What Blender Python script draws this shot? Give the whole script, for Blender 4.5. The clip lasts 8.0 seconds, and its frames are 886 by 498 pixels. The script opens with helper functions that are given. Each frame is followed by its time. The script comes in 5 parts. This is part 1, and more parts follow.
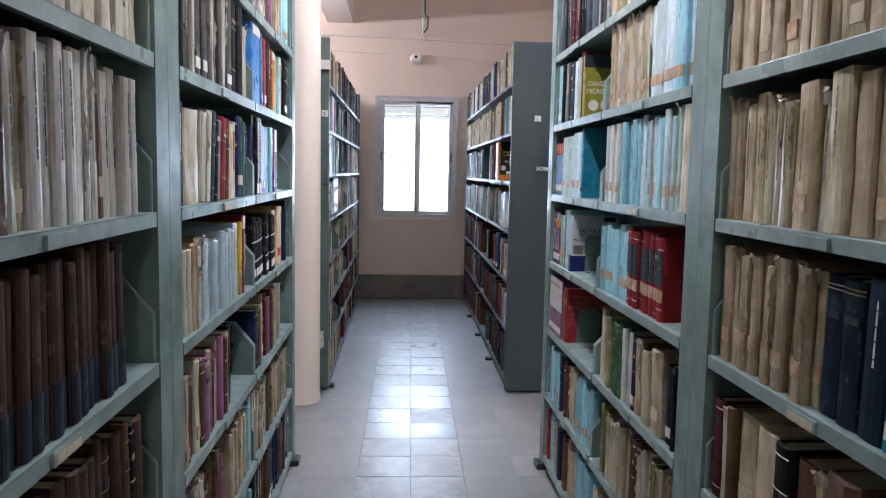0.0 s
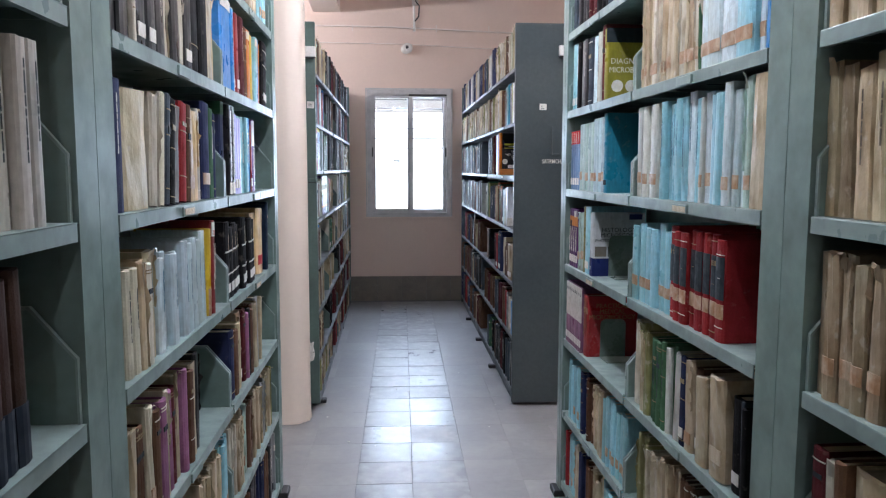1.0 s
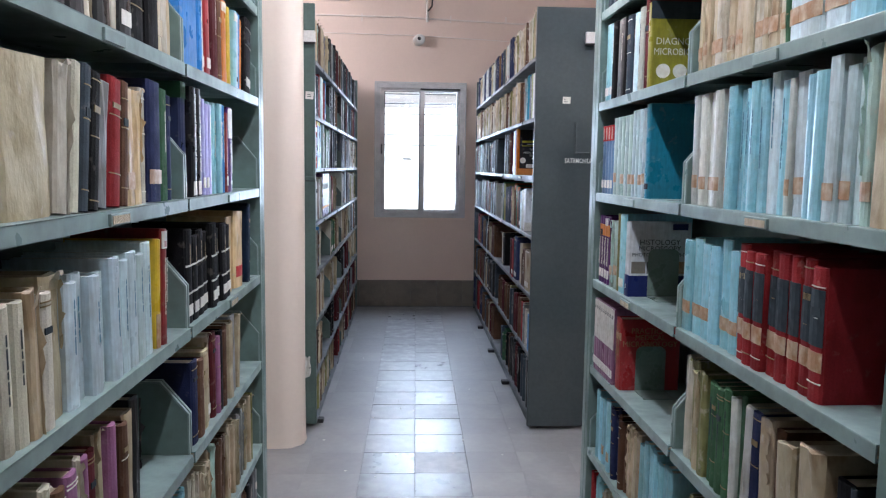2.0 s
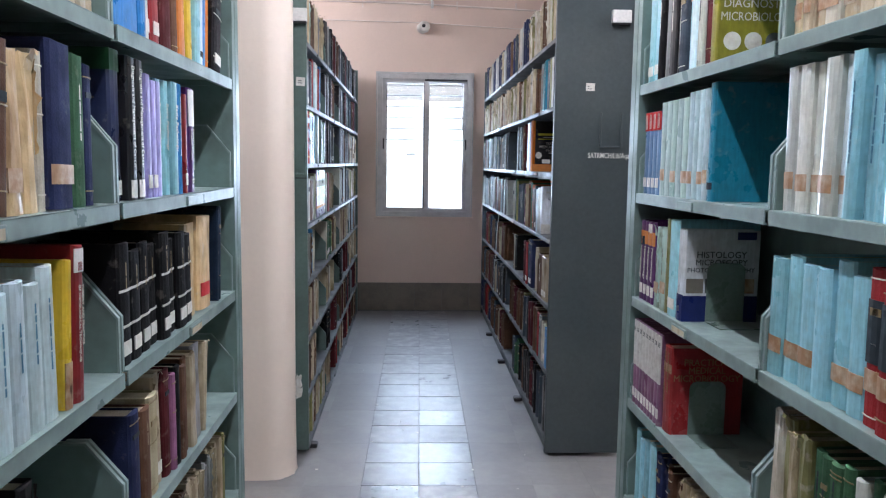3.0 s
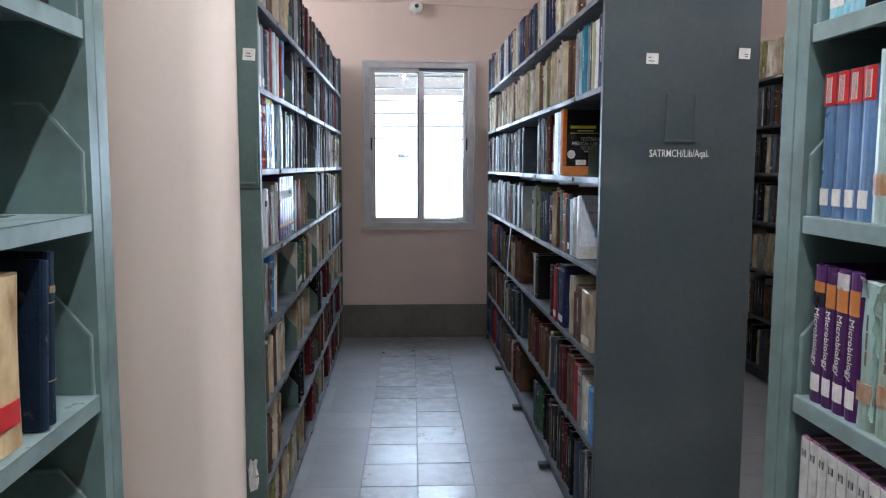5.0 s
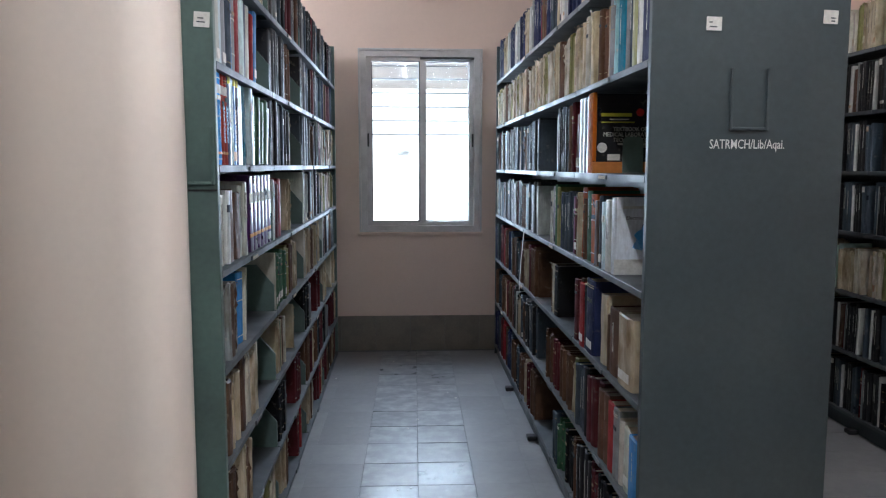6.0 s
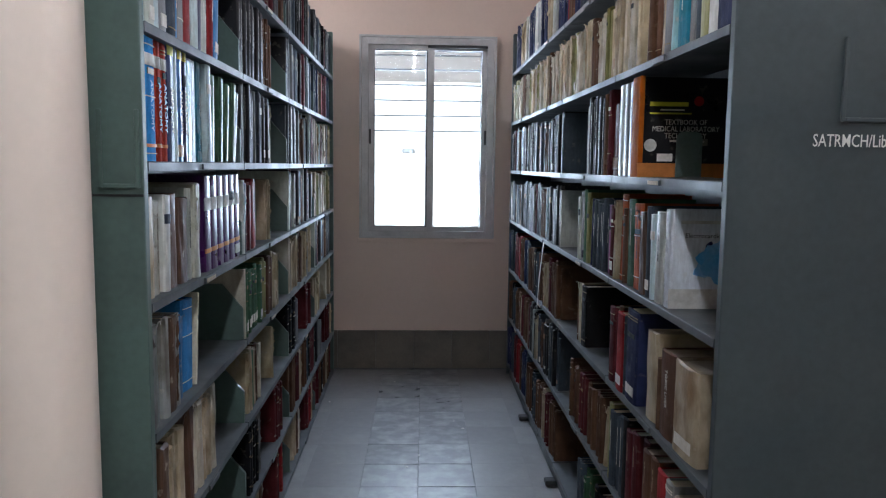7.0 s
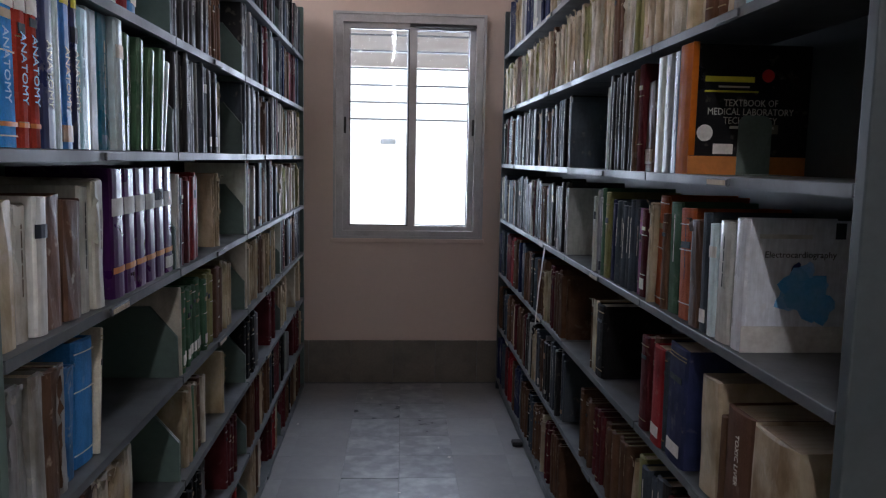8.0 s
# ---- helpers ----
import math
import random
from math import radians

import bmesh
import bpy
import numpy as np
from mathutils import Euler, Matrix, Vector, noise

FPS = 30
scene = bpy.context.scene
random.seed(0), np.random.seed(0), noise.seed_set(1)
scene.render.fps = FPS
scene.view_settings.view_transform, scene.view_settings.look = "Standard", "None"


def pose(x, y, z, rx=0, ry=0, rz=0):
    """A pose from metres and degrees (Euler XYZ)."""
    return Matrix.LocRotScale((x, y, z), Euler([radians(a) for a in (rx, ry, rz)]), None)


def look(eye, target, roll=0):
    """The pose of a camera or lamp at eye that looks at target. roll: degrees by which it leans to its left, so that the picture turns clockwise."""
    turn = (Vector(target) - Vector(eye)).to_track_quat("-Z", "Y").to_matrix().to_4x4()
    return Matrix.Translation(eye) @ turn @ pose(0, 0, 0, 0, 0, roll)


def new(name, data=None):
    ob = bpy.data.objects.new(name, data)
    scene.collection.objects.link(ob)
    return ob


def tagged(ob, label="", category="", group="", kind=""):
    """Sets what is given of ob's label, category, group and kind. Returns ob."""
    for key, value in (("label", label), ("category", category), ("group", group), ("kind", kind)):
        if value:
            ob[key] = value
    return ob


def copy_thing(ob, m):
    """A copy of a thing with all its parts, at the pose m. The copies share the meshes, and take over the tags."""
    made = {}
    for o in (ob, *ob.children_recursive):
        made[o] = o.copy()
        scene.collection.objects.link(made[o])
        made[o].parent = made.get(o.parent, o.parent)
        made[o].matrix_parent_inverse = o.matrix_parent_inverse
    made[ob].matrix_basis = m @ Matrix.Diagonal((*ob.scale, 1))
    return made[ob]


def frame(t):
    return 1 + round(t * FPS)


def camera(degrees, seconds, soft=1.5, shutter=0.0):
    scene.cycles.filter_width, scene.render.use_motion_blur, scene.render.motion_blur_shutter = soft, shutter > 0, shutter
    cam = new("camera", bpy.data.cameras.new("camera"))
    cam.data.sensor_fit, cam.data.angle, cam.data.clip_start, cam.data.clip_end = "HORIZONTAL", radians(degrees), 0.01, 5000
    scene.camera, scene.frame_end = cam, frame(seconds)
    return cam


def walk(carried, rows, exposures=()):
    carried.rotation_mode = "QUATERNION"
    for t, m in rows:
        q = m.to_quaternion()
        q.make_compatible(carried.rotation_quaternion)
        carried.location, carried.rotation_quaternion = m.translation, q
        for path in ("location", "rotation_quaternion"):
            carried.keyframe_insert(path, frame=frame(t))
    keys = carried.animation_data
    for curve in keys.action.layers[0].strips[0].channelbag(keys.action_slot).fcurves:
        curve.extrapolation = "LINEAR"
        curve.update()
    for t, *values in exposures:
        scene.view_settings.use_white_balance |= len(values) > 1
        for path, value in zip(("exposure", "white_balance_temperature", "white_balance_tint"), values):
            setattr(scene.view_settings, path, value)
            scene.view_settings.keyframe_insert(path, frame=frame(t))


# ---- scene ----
cam = camera(60.0, 8.0, soft=1.2)
PATH = [
    (0, (0.297, 0.551, 1.458), (0.417, 2.537, 1.26), 1.1),
    (0.5, (0.282, 0.772, 1.46), (0.406, 2.758, 1.259), 0.3),
    (1, (0.277, 0.959, 1.448), (0.418, 2.944, 1.241), 0.1),
    (1.5, (0.312, 1.17, 1.45), (0.436, 3.156, 1.243), 0.5),
    (3, (0.323, 1.855, 1.446), (0.422, 3.841, 1.225), 0.8),
    (3.5, (0.334, 2.1, 1.447), (0.435, 4.085, 1.226), 0.7),
    (4, (0.334, 2.361, 1.449), (0.407, 4.348, 1.239), 1.2),
    (4.5, (0.326, 2.624, 1.45), (0.43, 4.611, 1.243), 0.4),
    (5, (0.325, 2.886, 1.449), (0.442, 4.871, 1.234), 0.2),
    (6.5, (0.372, 3.72, 1.431), (0.475, 5.706, 1.216), 0.1),
    (7, (0.39, 3.994, 1.436), (0.475, 5.98, 1.22), 0.7),
    (7.5, (0.401, 4.272, 1.434), (0.483, 6.257, 1.207), 1.1),
    (8, (0.384, 4.517, 1.433), (0.525, 6.498, 1.2), 1.1),
]
EXPOSURES = [(0, 0.68, 6200, 21), (3.5, 0.76, 6120, 19), (5, 0.62, 6150, 18), (6.5, 0.42, 6200, 16), (7.5, 0.08, 6250, 21), (8, -0.2, 6550, 24)]
walk(cam, [(t, look(eye, target, roll)) for t, eye, target, roll in PATH], EXPOSURES)

# ---- light ----
world = bpy.data.worlds.new("sky")
scene.world = world
world.use_nodes = True
sky = world.node_tree.nodes.new("ShaderNodeTexSky")
sky.sky_type = "NISHITA"
sky.sun_disc = False
sky.sun_elevation, sky.sun_rotation = radians(50), radians(20)
world.node_tree.links.new(sky.outputs[0], world.node_tree.nodes["Background"].inputs[0])
world.node_tree.nodes["Background"].inputs[1].default_value = 0.12


def area_lamp(name, eye, target, w, h, watts, color):
    d = bpy.data.lights.new(name, "AREA")
    d.shape, d.size, d.size_y, d.energy, d.color = "RECTANGLE", w, h, watts, color
    ob = new(name, d)
    ob.matrix_world = look(eye, target)
    return ob


area_lamp("window_daylight", (0.5, 9.6, 1.6), (0.5, 5.0, 0.9), 0.85, 1.25, 47, (0.66, 0.83, 1.0))
# unseen tubes; third, fifth and sixth are added to brighten racks and wall
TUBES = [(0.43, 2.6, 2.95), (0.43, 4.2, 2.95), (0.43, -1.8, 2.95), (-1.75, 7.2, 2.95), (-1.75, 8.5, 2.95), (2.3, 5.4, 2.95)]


# ---- materials ----
def material(name, color, rough=0.6, metal=0.0, spots=None, scale=8.0, amount=0.25, bump=0.1, fine=120.0, source="", stretch=(1, 1, 1), coat=0.0, grain=0.2, spec=0.5, each=0.0, rubbed=0.3, vary=0.13):
    """A surface with two scales of variation: broad stains and fine grain."""
    m = bpy.data.materials.new(name)
    m.use_nodes = True
    n, l = m.node_tree.nodes, m.node_tree.links
    b = n["Principled BSDF"]
    tc = n.new("ShaderNodeTexCoord")
    mp = n.new("ShaderNodeMapping")
    mp.inputs["Scale"].default_value = stretch
    l.new(tc.outputs["Object"], mp.inputs[0])
    info = n.new("ShaderNodeObjectInfo")
    shift = n.new("ShaderNodeVectorMath")
    shift.operation = "MULTIPLY_ADD"
    l.new(info.outputs["Random"], shift.inputs[0])
    shift.inputs[1].default_value = (37, 23, 51)
    l.new(mp.outputs[0], shift.inputs[2])
    big = n.new("ShaderNodeTexNoise")
    big.inputs["Scale"].default_value, big.inputs["Detail"].default_value = scale, 6
    small = n.new("ShaderNodeTexNoise")
    small.inputs["Scale"].default_value, small.inputs["Detail"].default_value = fine, 3
    l.new(shift.outputs[0], big.inputs["Vector"])
    l.new(shift.outputs[0], small.inputs["Vector"])
    ramp = n.new("ShaderNodeValToRGB")
    ramp.color_ramp.elements[0].position, ramp.color_ramp.elements[1].position = 0.42, 0.72
    l.new(big.outputs["Fac"], ramp.inputs[0])
    mix = n.new("ShaderNodeMix")
    mix.data_type = "RGBA"
    if source:
        mix.blend_type = "MULTIPLY"
    if source == "object":
        l.new(info.outputs["Color"], mix.inputs["A"])
    elif source == "tint":
        at = n.new("ShaderNodeAttribute")
        at.attribute_name = "tint"
        l.new(at.outputs["Color"], mix.inputs["A"])
    else:
        mix.inputs["A"].default_value = (*color, 1)
    mix.inputs["B"].default_value = (*(spots or tuple(c * 0.55 for c in color)), 1)
    fac = n.new("ShaderNodeMath")
    fac.operation = "MULTIPLY"
    l.new(ramp.outputs[0], fac.inputs[0])
    fac.inputs[1].default_value = amount
    l.new(fac.outputs[0], mix.inputs["Factor"])
    hsv = n.new("ShaderNodeHueSaturation")
    l.new(mix.outputs["Result"], hsv.inputs["Color"])
    vr = n.new("ShaderNodeMapRange")
    vr.inputs["To Min"].default_value, vr.inputs["To Max"].default_value = 1 - grain, 1 + grain
    l.new(small.outputs["Fac"], vr.inputs["Value"])
    if each:
        own_shade = n.new("ShaderNodeMapRange")
        own_shade.inputs["To Min"].default_value, own_shade.inputs["To Max"].default_value = 1 - each, 1 + each
        l.new(info.outputs["Random"], own_shade.inputs["Value"])
        times_ = n.new("ShaderNodeMath")
        times_.operation = "MULTIPLY"
        l.new(vr.outputs[0], times_.inputs[0])
        l.new(own_shade.outputs[0], times_.inputs[1])
        l.new(times_.outputs[0], hsv.inputs["Value"])
    else:
        l.new(vr.outputs[0], hsv.inputs["Value"])
    l.new(hsv.outputs[0], b.inputs["Base Color"])
    if source:
        # creases that run up the spine and pale rubbed patches
        sm = n.new("ShaderNodeMapping")
        sm.inputs["Scale"].default_value = (1, 1, 0.5 if "wrapper" in name else 0.14)
        l.new(shift.outputs[0], sm.inputs[0])
        crease = n.new("ShaderNodeTexNoise")
        crease.inputs["Scale"].default_value, crease.inputs["Detail"].default_value = 150 if coat else 55, 4
        l.new(sm.outputs[0], crease.inputs["Vector"])
        cr = n.new("ShaderNodeMapRange")
        cr.inputs["From Min"].default_value, cr.inputs["From Max"].default_value = 0.3, 0.7
        cr.inputs["To Min"].default_value, cr.inputs["To Max"].default_value = (0.95, 1.04) if "wrapper" in name else (0.88, 1.1)
        l.new(crease.outputs["Fac"], cr.inputs["Value"])
        both = n.new("ShaderNodeMath")
        both.operation = "MULTIPLY"
        l.new(cr.outputs[0], both.inputs[0])
        l.new(vr.outputs[0], both.inputs[1])
        l.new(both.outputs[0], hsv.inputs["Value"])
        rub = n.new("ShaderNodeTexNoise")
        rub.inputs["Scale"].default_value, rub.inputs["Detail"].default_value = 38, 8
        l.new(shift.outputs[0], rub.inputs["Vector"])
        rubr = n.new("ShaderNodeMapRange")
        rubr.inputs["From Min"].default_value, rubr.inputs["From Max"].default_value = 0.62, 0.7
        rubr.inputs["To Max"].default_value = rubbed
        l.new(rub.outputs["Fac"], rubr.inputs["Value"])
        pale = n.new("ShaderNodeMix")
        pale.data_type = "RGBA"
        l.new(rubr.outputs[0], pale.inputs["Factor"])
        l.new(hsv.outputs[0], pale.inputs["A"])
        pale.inputs["B"].default_value = (0.5, 0.45, 0.37, 1)
        l.new(pale.outputs["Result"], b.inputs["Base Color"])
    rr = n.new("ShaderNodeMapRange")
    rr.inputs["From Min"].default_value, rr.inputs["From Max"].default_value = 0.33, 0.67
    rr.inputs["To Min"].default_value, rr.inputs["To Max"].default_value = max(0.05, rough - vary), min(1, rough + vary)
    l.new(big.outputs["Fac"], rr.inputs["Value"])
    l.new(rr.outputs[0], b.inputs["Roughness"])
    if "wrapper" in name:
        # brown water stains and grime with their own ragged shapes
        stain = n.new("ShaderNodeTexNoise")
        stain.inputs["Scale"].default_value, stain.inputs["Detail"].default_value = 17, 9
        st_map = n.new("ShaderNodeMapping")
        st_map.inputs["Location"].default_value = (3.1, 7.7, 1.9)
        st_map.inputs["Scale"].default_value = (1, 1, 0.55)
        l.new(shift.outputs[0], st_map.inputs[0])
        l.new(st_map.outputs[0], stain.inputs["Vector"])
        st_ramp = n.new("ShaderNodeMapRange")
        st_ramp.inputs["From Min"].default_value, st_ramp.inputs["From Max"].default_value = 0.55, 0.68
        st_ramp.inputs["To Max"].default_value = 0.55
        l.new(stain.outputs["Fac"], st_ramp.inputs["Value"])
        st_mix = n.new("ShaderNodeMix")
        st_mix.data_type, st_mix.blend_type = "RGBA", "MULTIPLY"
        l.new(st_ramp.outputs[0], st_mix.inputs["Factor"])
        l.new(pale.outputs["Result"], st_mix.inputs["A"])
        st_mix.inputs["B"].default_value = (0.42, 0.31, 0.2, 1)
        l.new(st_mix.outputs["Result"], b.inputs["Base Color"])
    b.inputs["Metallic"].default_value = metal
    b.inputs["Specular IOR Level"].default_value = spec
    b.inputs["Coat Weight"].default_value = coat
    b.inputs["Coat Roughness"].default_value = 0.15
    bp = n.new("ShaderNodeBump")
    bp.inputs["Strength"].default_value, bp.inputs["Distance"].default_value = bump, 0.004
    if source:
        relief = n.new("ShaderNodeMath")
        relief.operation = "MULTIPLY_ADD"
        l.new(crease.outputs["Fac"], relief.inputs[0])
        relief.inputs[1].default_value = 0.35 if "wrapper" in name else 0.9
        l.new(small.outputs["Fac"], relief.inputs[2])
        l.new(relief.outputs[0], bp.inputs["Height"])
    else:
        l.new(small.outputs["Fac"], bp.inputs["Height"])
    l.new(bp.outputs[0], b.inputs["Normal"])
    return m


M_GREEN = material("green_enamel_steel", (0.16, 0.24, 0.22), 0.42, spots=(0.09, 0.115, 0.1), scale=9, amount=0.6, bump=0.06, fine=45, grain=0.14)
M_PALEGREEN = material("worn_pale_green_shelf_enamel", (0.23, 0.315, 0.3), 0.4, spots=(0.13, 0.17, 0.155), scale=10, amount=0.55, bump=0.06, fine=45, grain=0.16)
M_SLATE = material("slate_enamel_steel", (0.045, 0.061, 0.066), 0.48, spots=(0.07, 0.085, 0.085), scale=4, amount=0.5, bump=0.04, fine=60)
M_DARKGREEN = material("dark_green_enamel_steel", (0.095, 0.15, 0.13), 0.42, spots=(0.055, 0.075, 0.07), scale=4, amount=0.5, bump=0.04, fine=60)
M_GREYSHELF = material("grey_enamel_steel", (0.085, 0.098, 0.104), 0.5, spots=(0.055, 0.06, 0.062), scale=5, amount=0.5, bump=0.04, fine=60)
M_WALL = material("pink_beige_distemper", (0.76, 0.61, 0.52), 0.85, spots=(0.69, 0.54, 0.46), scale=1.5, amount=0.35, bump=0.08, grain=0.035, fine=45)
M_PILLAR = material("cream_pink_distemper", (0.82, 0.71, 0.61), 0.85, spots=(0.76, 0.65, 0.56), scale=1.8, amount=0.35, bump=0.08, grain=0.035, fine=45)
M_CEIL = material("ceiling_whitewash", (0.78, 0.69, 0.63), 0.9, spots=(0.7, 0.61, 0.55), scale=1.2, amount=0.35, bump=0.08, grain=0.035, fine=40)
M_TILE = material("grey_cement_tile", (0.25, 0.252, 0.252), 0.47, spots=(0.34, 0.335, 0.325), scale=5, amount=0.7, bump=0.012, fine=30, grain=0.1, each=0.07, vary=0.05)
M_TILE_WORN = material("foot_polished_cement_tile", (0.2, 0.207, 0.212), 0.37, spots=(0.4, 0.405, 0.405), scale=13, amount=0.85, bump=0.05, fine=18, grain=0.2, each=0.18, vary=0.06)
wn, wl = M_TILE_WORN.node_tree.nodes, M_TILE_WORN.node_tree.links
# each worn tile is polished to its own degree
old = wn["Principled BSDF"].inputs["Roughness"].links[0].from_socket
own_rub, own_add = wn.new("ShaderNodeMapRange"), wn.new("ShaderNodeMath")
own_rub.inputs["To Min"].default_value, own_rub.inputs["To Max"].default_value = -0.06, 0.06
wl.new([k for k in wn if k.bl_idname == "ShaderNodeObjectInfo"][0].outputs["Random"], own_rub.inputs["Value"])
wl.new(old, own_add.inputs[0])
wl.new(own_rub.outputs[0], own_add.inputs[1])
wl.new(own_add.outputs[0], wn["Principled BSDF"].inputs["Roughness"])
M_GROUT = material("dirty_grout", (0.17, 0.172, 0.175), 0.8, scale=9, amount=0.4, bump=0.3)
M_SKIRT = material("skirting_tile", (0.19, 0.17, 0.135), 0.5, spots=(0.1, 0.09, 0.08), scale=7, amount=0.6, bump=0.06, fine=80)
M_ALU = material("dull_aluminium", (0.55, 0.55, 0.55), 0.42, 0.6, scale=10, amount=0.35, bump=0.03)
M_EAVE = material("pale_weathered_concrete", (0.62, 0.61, 0.58), 0.9, scale=2, amount=0.5, bump=0.2)
M_BLACK = material("black_plastic", (0.015, 0.015, 0.016), 0.45, scale=10, amount=0.2, bump=0.02)
M_WHITEPL = material("white_plastic", (0.75, 0.74, 0.7), 0.4, scale=10, amount=0.2, bump=0.02)
M_PAPER = material("white_label_paper", (0.75, 0.73, 0.68), 0.7, spots=(0.5, 0.45, 0.36), scale=40, amount=0.4, bump=0.05)
M_PAGES = material("yellowed_page_edges", (0.55, 0.47, 0.34), 0.85, spots=(0.38, 0.29, 0.19), scale=12, amount=0.6, bump=0.5, fine=300, stretch=(1, 6, 0.3))
COVERS = {}
for kind, tail in (("object", ""), ("tint", "_joined")):
    COVERS[kind] = [
        material("worn_book_cloth" + tail, (0.5, 0.5, 0.5), 0.75, spots=(0.5, 0.44, 0.38), scale=16, amount=0.6, bump=0.25, fine=260, source=kind, spec=0.12, rubbed=0.1),
        material("laminated_cover" + tail, (0.5, 0.5, 0.5), 0.36 if kind == "object" else 0.5, spots=(0.7, 0.66, 0.6), scale=14, amount=0.5, bump=0.08, fine=70, source=kind, coat=0.25 if kind == "object" else 0.03, spec=0.4, rubbed=0.17),
        material("brown_paper_wrapper" + tail, (0.5, 0.5, 0.5), 0.55, spots=(0.5, 0.41, 0.29), scale=13, amount=0.8, bump=0.45, fine=45, source=kind, stretch=(1, 1, 0.8), spec=0.4, rubbed=0.6, coat=0.16 if kind == "object" else 0.05),
    ]
M_INK_W = material("pale_print", (0.7, 0.68, 0.6), 0.6, scale=60, amount=0.5, bump=0.02, spec=0.15)
M_INK_K = material("dark_print", (0.03, 0.042, 0.05), 0.6, scale=60, amount=0.5, bump=0.02, spec=0.15)
M_INK_G = material("gilt_print", (0.27, 0.195, 0.085), 0.45, 0.3, scale=60, amount=0.5, bump=0.02)
M_TEALP = material("dark_teal_print", (0.05, 0.17, 0.26), 0.55, spots=(0.2, 0.38, 0.45), scale=60, amount=0.6, bump=0.02, spec=0.2)
M_FADED = material("faded_brown_print", (0.13, 0.11, 0.09), 0.7, spots=(0.3, 0.26, 0.2), scale=50, amount=0.7, bump=0.02, spec=0.15)
M_BAND = material("white_spine_band", (0.6, 0.6, 0.56), 0.6, spots=(0.35, 0.33, 0.28), scale=40, amount=0.5, bump=0.05)
M_GREENP = material("dark_green_print", (0.01, 0.06, 0.022), 0.4, scale=30, amount=0.3, bump=0.02)
M_RED = material("red_print", (0.5, 0.03, 0.03), 0.5, scale=30, amount=0.3, bump=0.02, spec=0.15)
M_ORANGE_CLOTH = material("orange_spine_cloth", (0.5, 0.13, 0.012), 0.7, scale=30, amount=0.3, bump=0.02, spec=0.08)
M_ORANGE = material("orange_print", (0.6, 0.22, 0.06), 0.5, scale=30, amount=0.3, bump=0.02, spec=0.15)
M_NAVYP = material("navy_print", (0.016, 0.026, 0.12), 0.4, scale=30, amount=0.3, bump=0.02, spec=0.15)
M_BLUEP = material("blue_print", (0.08, 0.4, 0.75), 0.4, spots=(0.3, 0.5, 0.7), scale=30, amount=0.5, bump=0.02)
M_INK_C = material("pale_blue_print", (0.2, 0.5, 0.8), 0.4, spots=(0.5, 0.65, 0.8), scale=40, amount=0.6, bump=0.02)
M_YELLOWP = material("yellow_print", (0.7, 0.65, 0.05), 0.45, scale=30, amount=0.3, bump=0.02)
M_BOOKEND = material("grey_green_bookend_steel", (0.16, 0.22, 0.19), 0.35, spots=(0.1, 0.14, 0.12), scale=12, amount=0.5, bump=0.03)
M_PAINT = material("white_brush_paint", (0.8, 0.8, 0.76), 0.6, scale=50, amount=0.2, bump=0.05)


def glowing(name, color, strength):
    m = bpy.data.materials.new(name)
    m.use_nodes = True
    p = m.node_tree.nodes["Principled BSDF"]
    p.inputs["Emission Color"].default_value = (*color, 1)
    p.inputs["Emission Strength"].default_value = strength
    p.inputs["Base Color"].default_value = (*color, 1)
    return m


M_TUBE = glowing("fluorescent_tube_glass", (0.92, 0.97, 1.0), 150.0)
M_GLARE = glowing("bright_hazy_daylight", (0.97, 0.99, 1.0), 1.5)
M_GLASS = bpy.data.materials.new("window_glass")
M_GLASS.use_nodes = True
gn, gl = M_GLASS.node_tree.nodes, M_GLASS.node_tree.links
gn.remove(gn["Principled BSDF"])
clear, shine, fres, both_ = gn.new("ShaderNodeBsdfTransparent"), gn.new("ShaderNodeBsdfGlossy"), gn.new("ShaderNodeFresnel"), gn.new("ShaderNodeMixShader")
clear.inputs[0].default_value = (0.93, 0.96, 0.95, 1)
shine.inputs["Roughness"].default_value = 0.03
gl.new(fres.outputs[0], both_.inputs[0])
gl.new(clear.outputs[0], both_.inputs[1])
gl.new(shine.outputs[0], both_.inputs[2])
gl.new(both_.outputs[0], gn["Material Output"].inputs[0])
M_FILM = material("thin_backlit_paper", (0.7, 0.7, 0.68), 0.8, scale=40, amount=0.4)
M_FILM.node_tree.nodes["Principled BSDF"].inputs["Transmission Weight"].default_value = 0.3
M_TAPE = material("brown_tape_band", (0.36, 0.2, 0.1), 0.5, spots=(0.58, 0.5, 0.38), scale=38, amount=0.9, bump=0.1)


# ---- building blocks ----
def box_bm(bm, x0, y0, z0, x1, y1, z1, bevel=0.0):
    m = Matrix.LocRotScale(((x0 + x1) / 2, (y0 + y1) / 2, (z0 + z1) / 2), None, (abs(x1 - x0), abs(y1 - y0), abs(z1 - z0)))
    v = bmesh.ops.create_cube(bm, size=1, matrix=m)["verts"]
    if bevel:
        e = list({e for w in v for e in w.link_edges})
        bmesh.ops.bevel(bm, geom=e, offset=bevel, segments=2, affect="EDGES", profile=0.5)
    return bm


def boxes(*rows, bevel=0.0):
    bm = bmesh.new()
    for r in rows:
        box_bm(bm, *r, bevel=bevel)
    return bm


def mesh_from(name, bm, mats):
    me = bpy.data.meshes.new(name)
    bm.to_mesh(me)
    bm.free()
    for m in mats if isinstance(mats, (list, tuple)) else [mats]:
        me.materials.append(m)
    return me


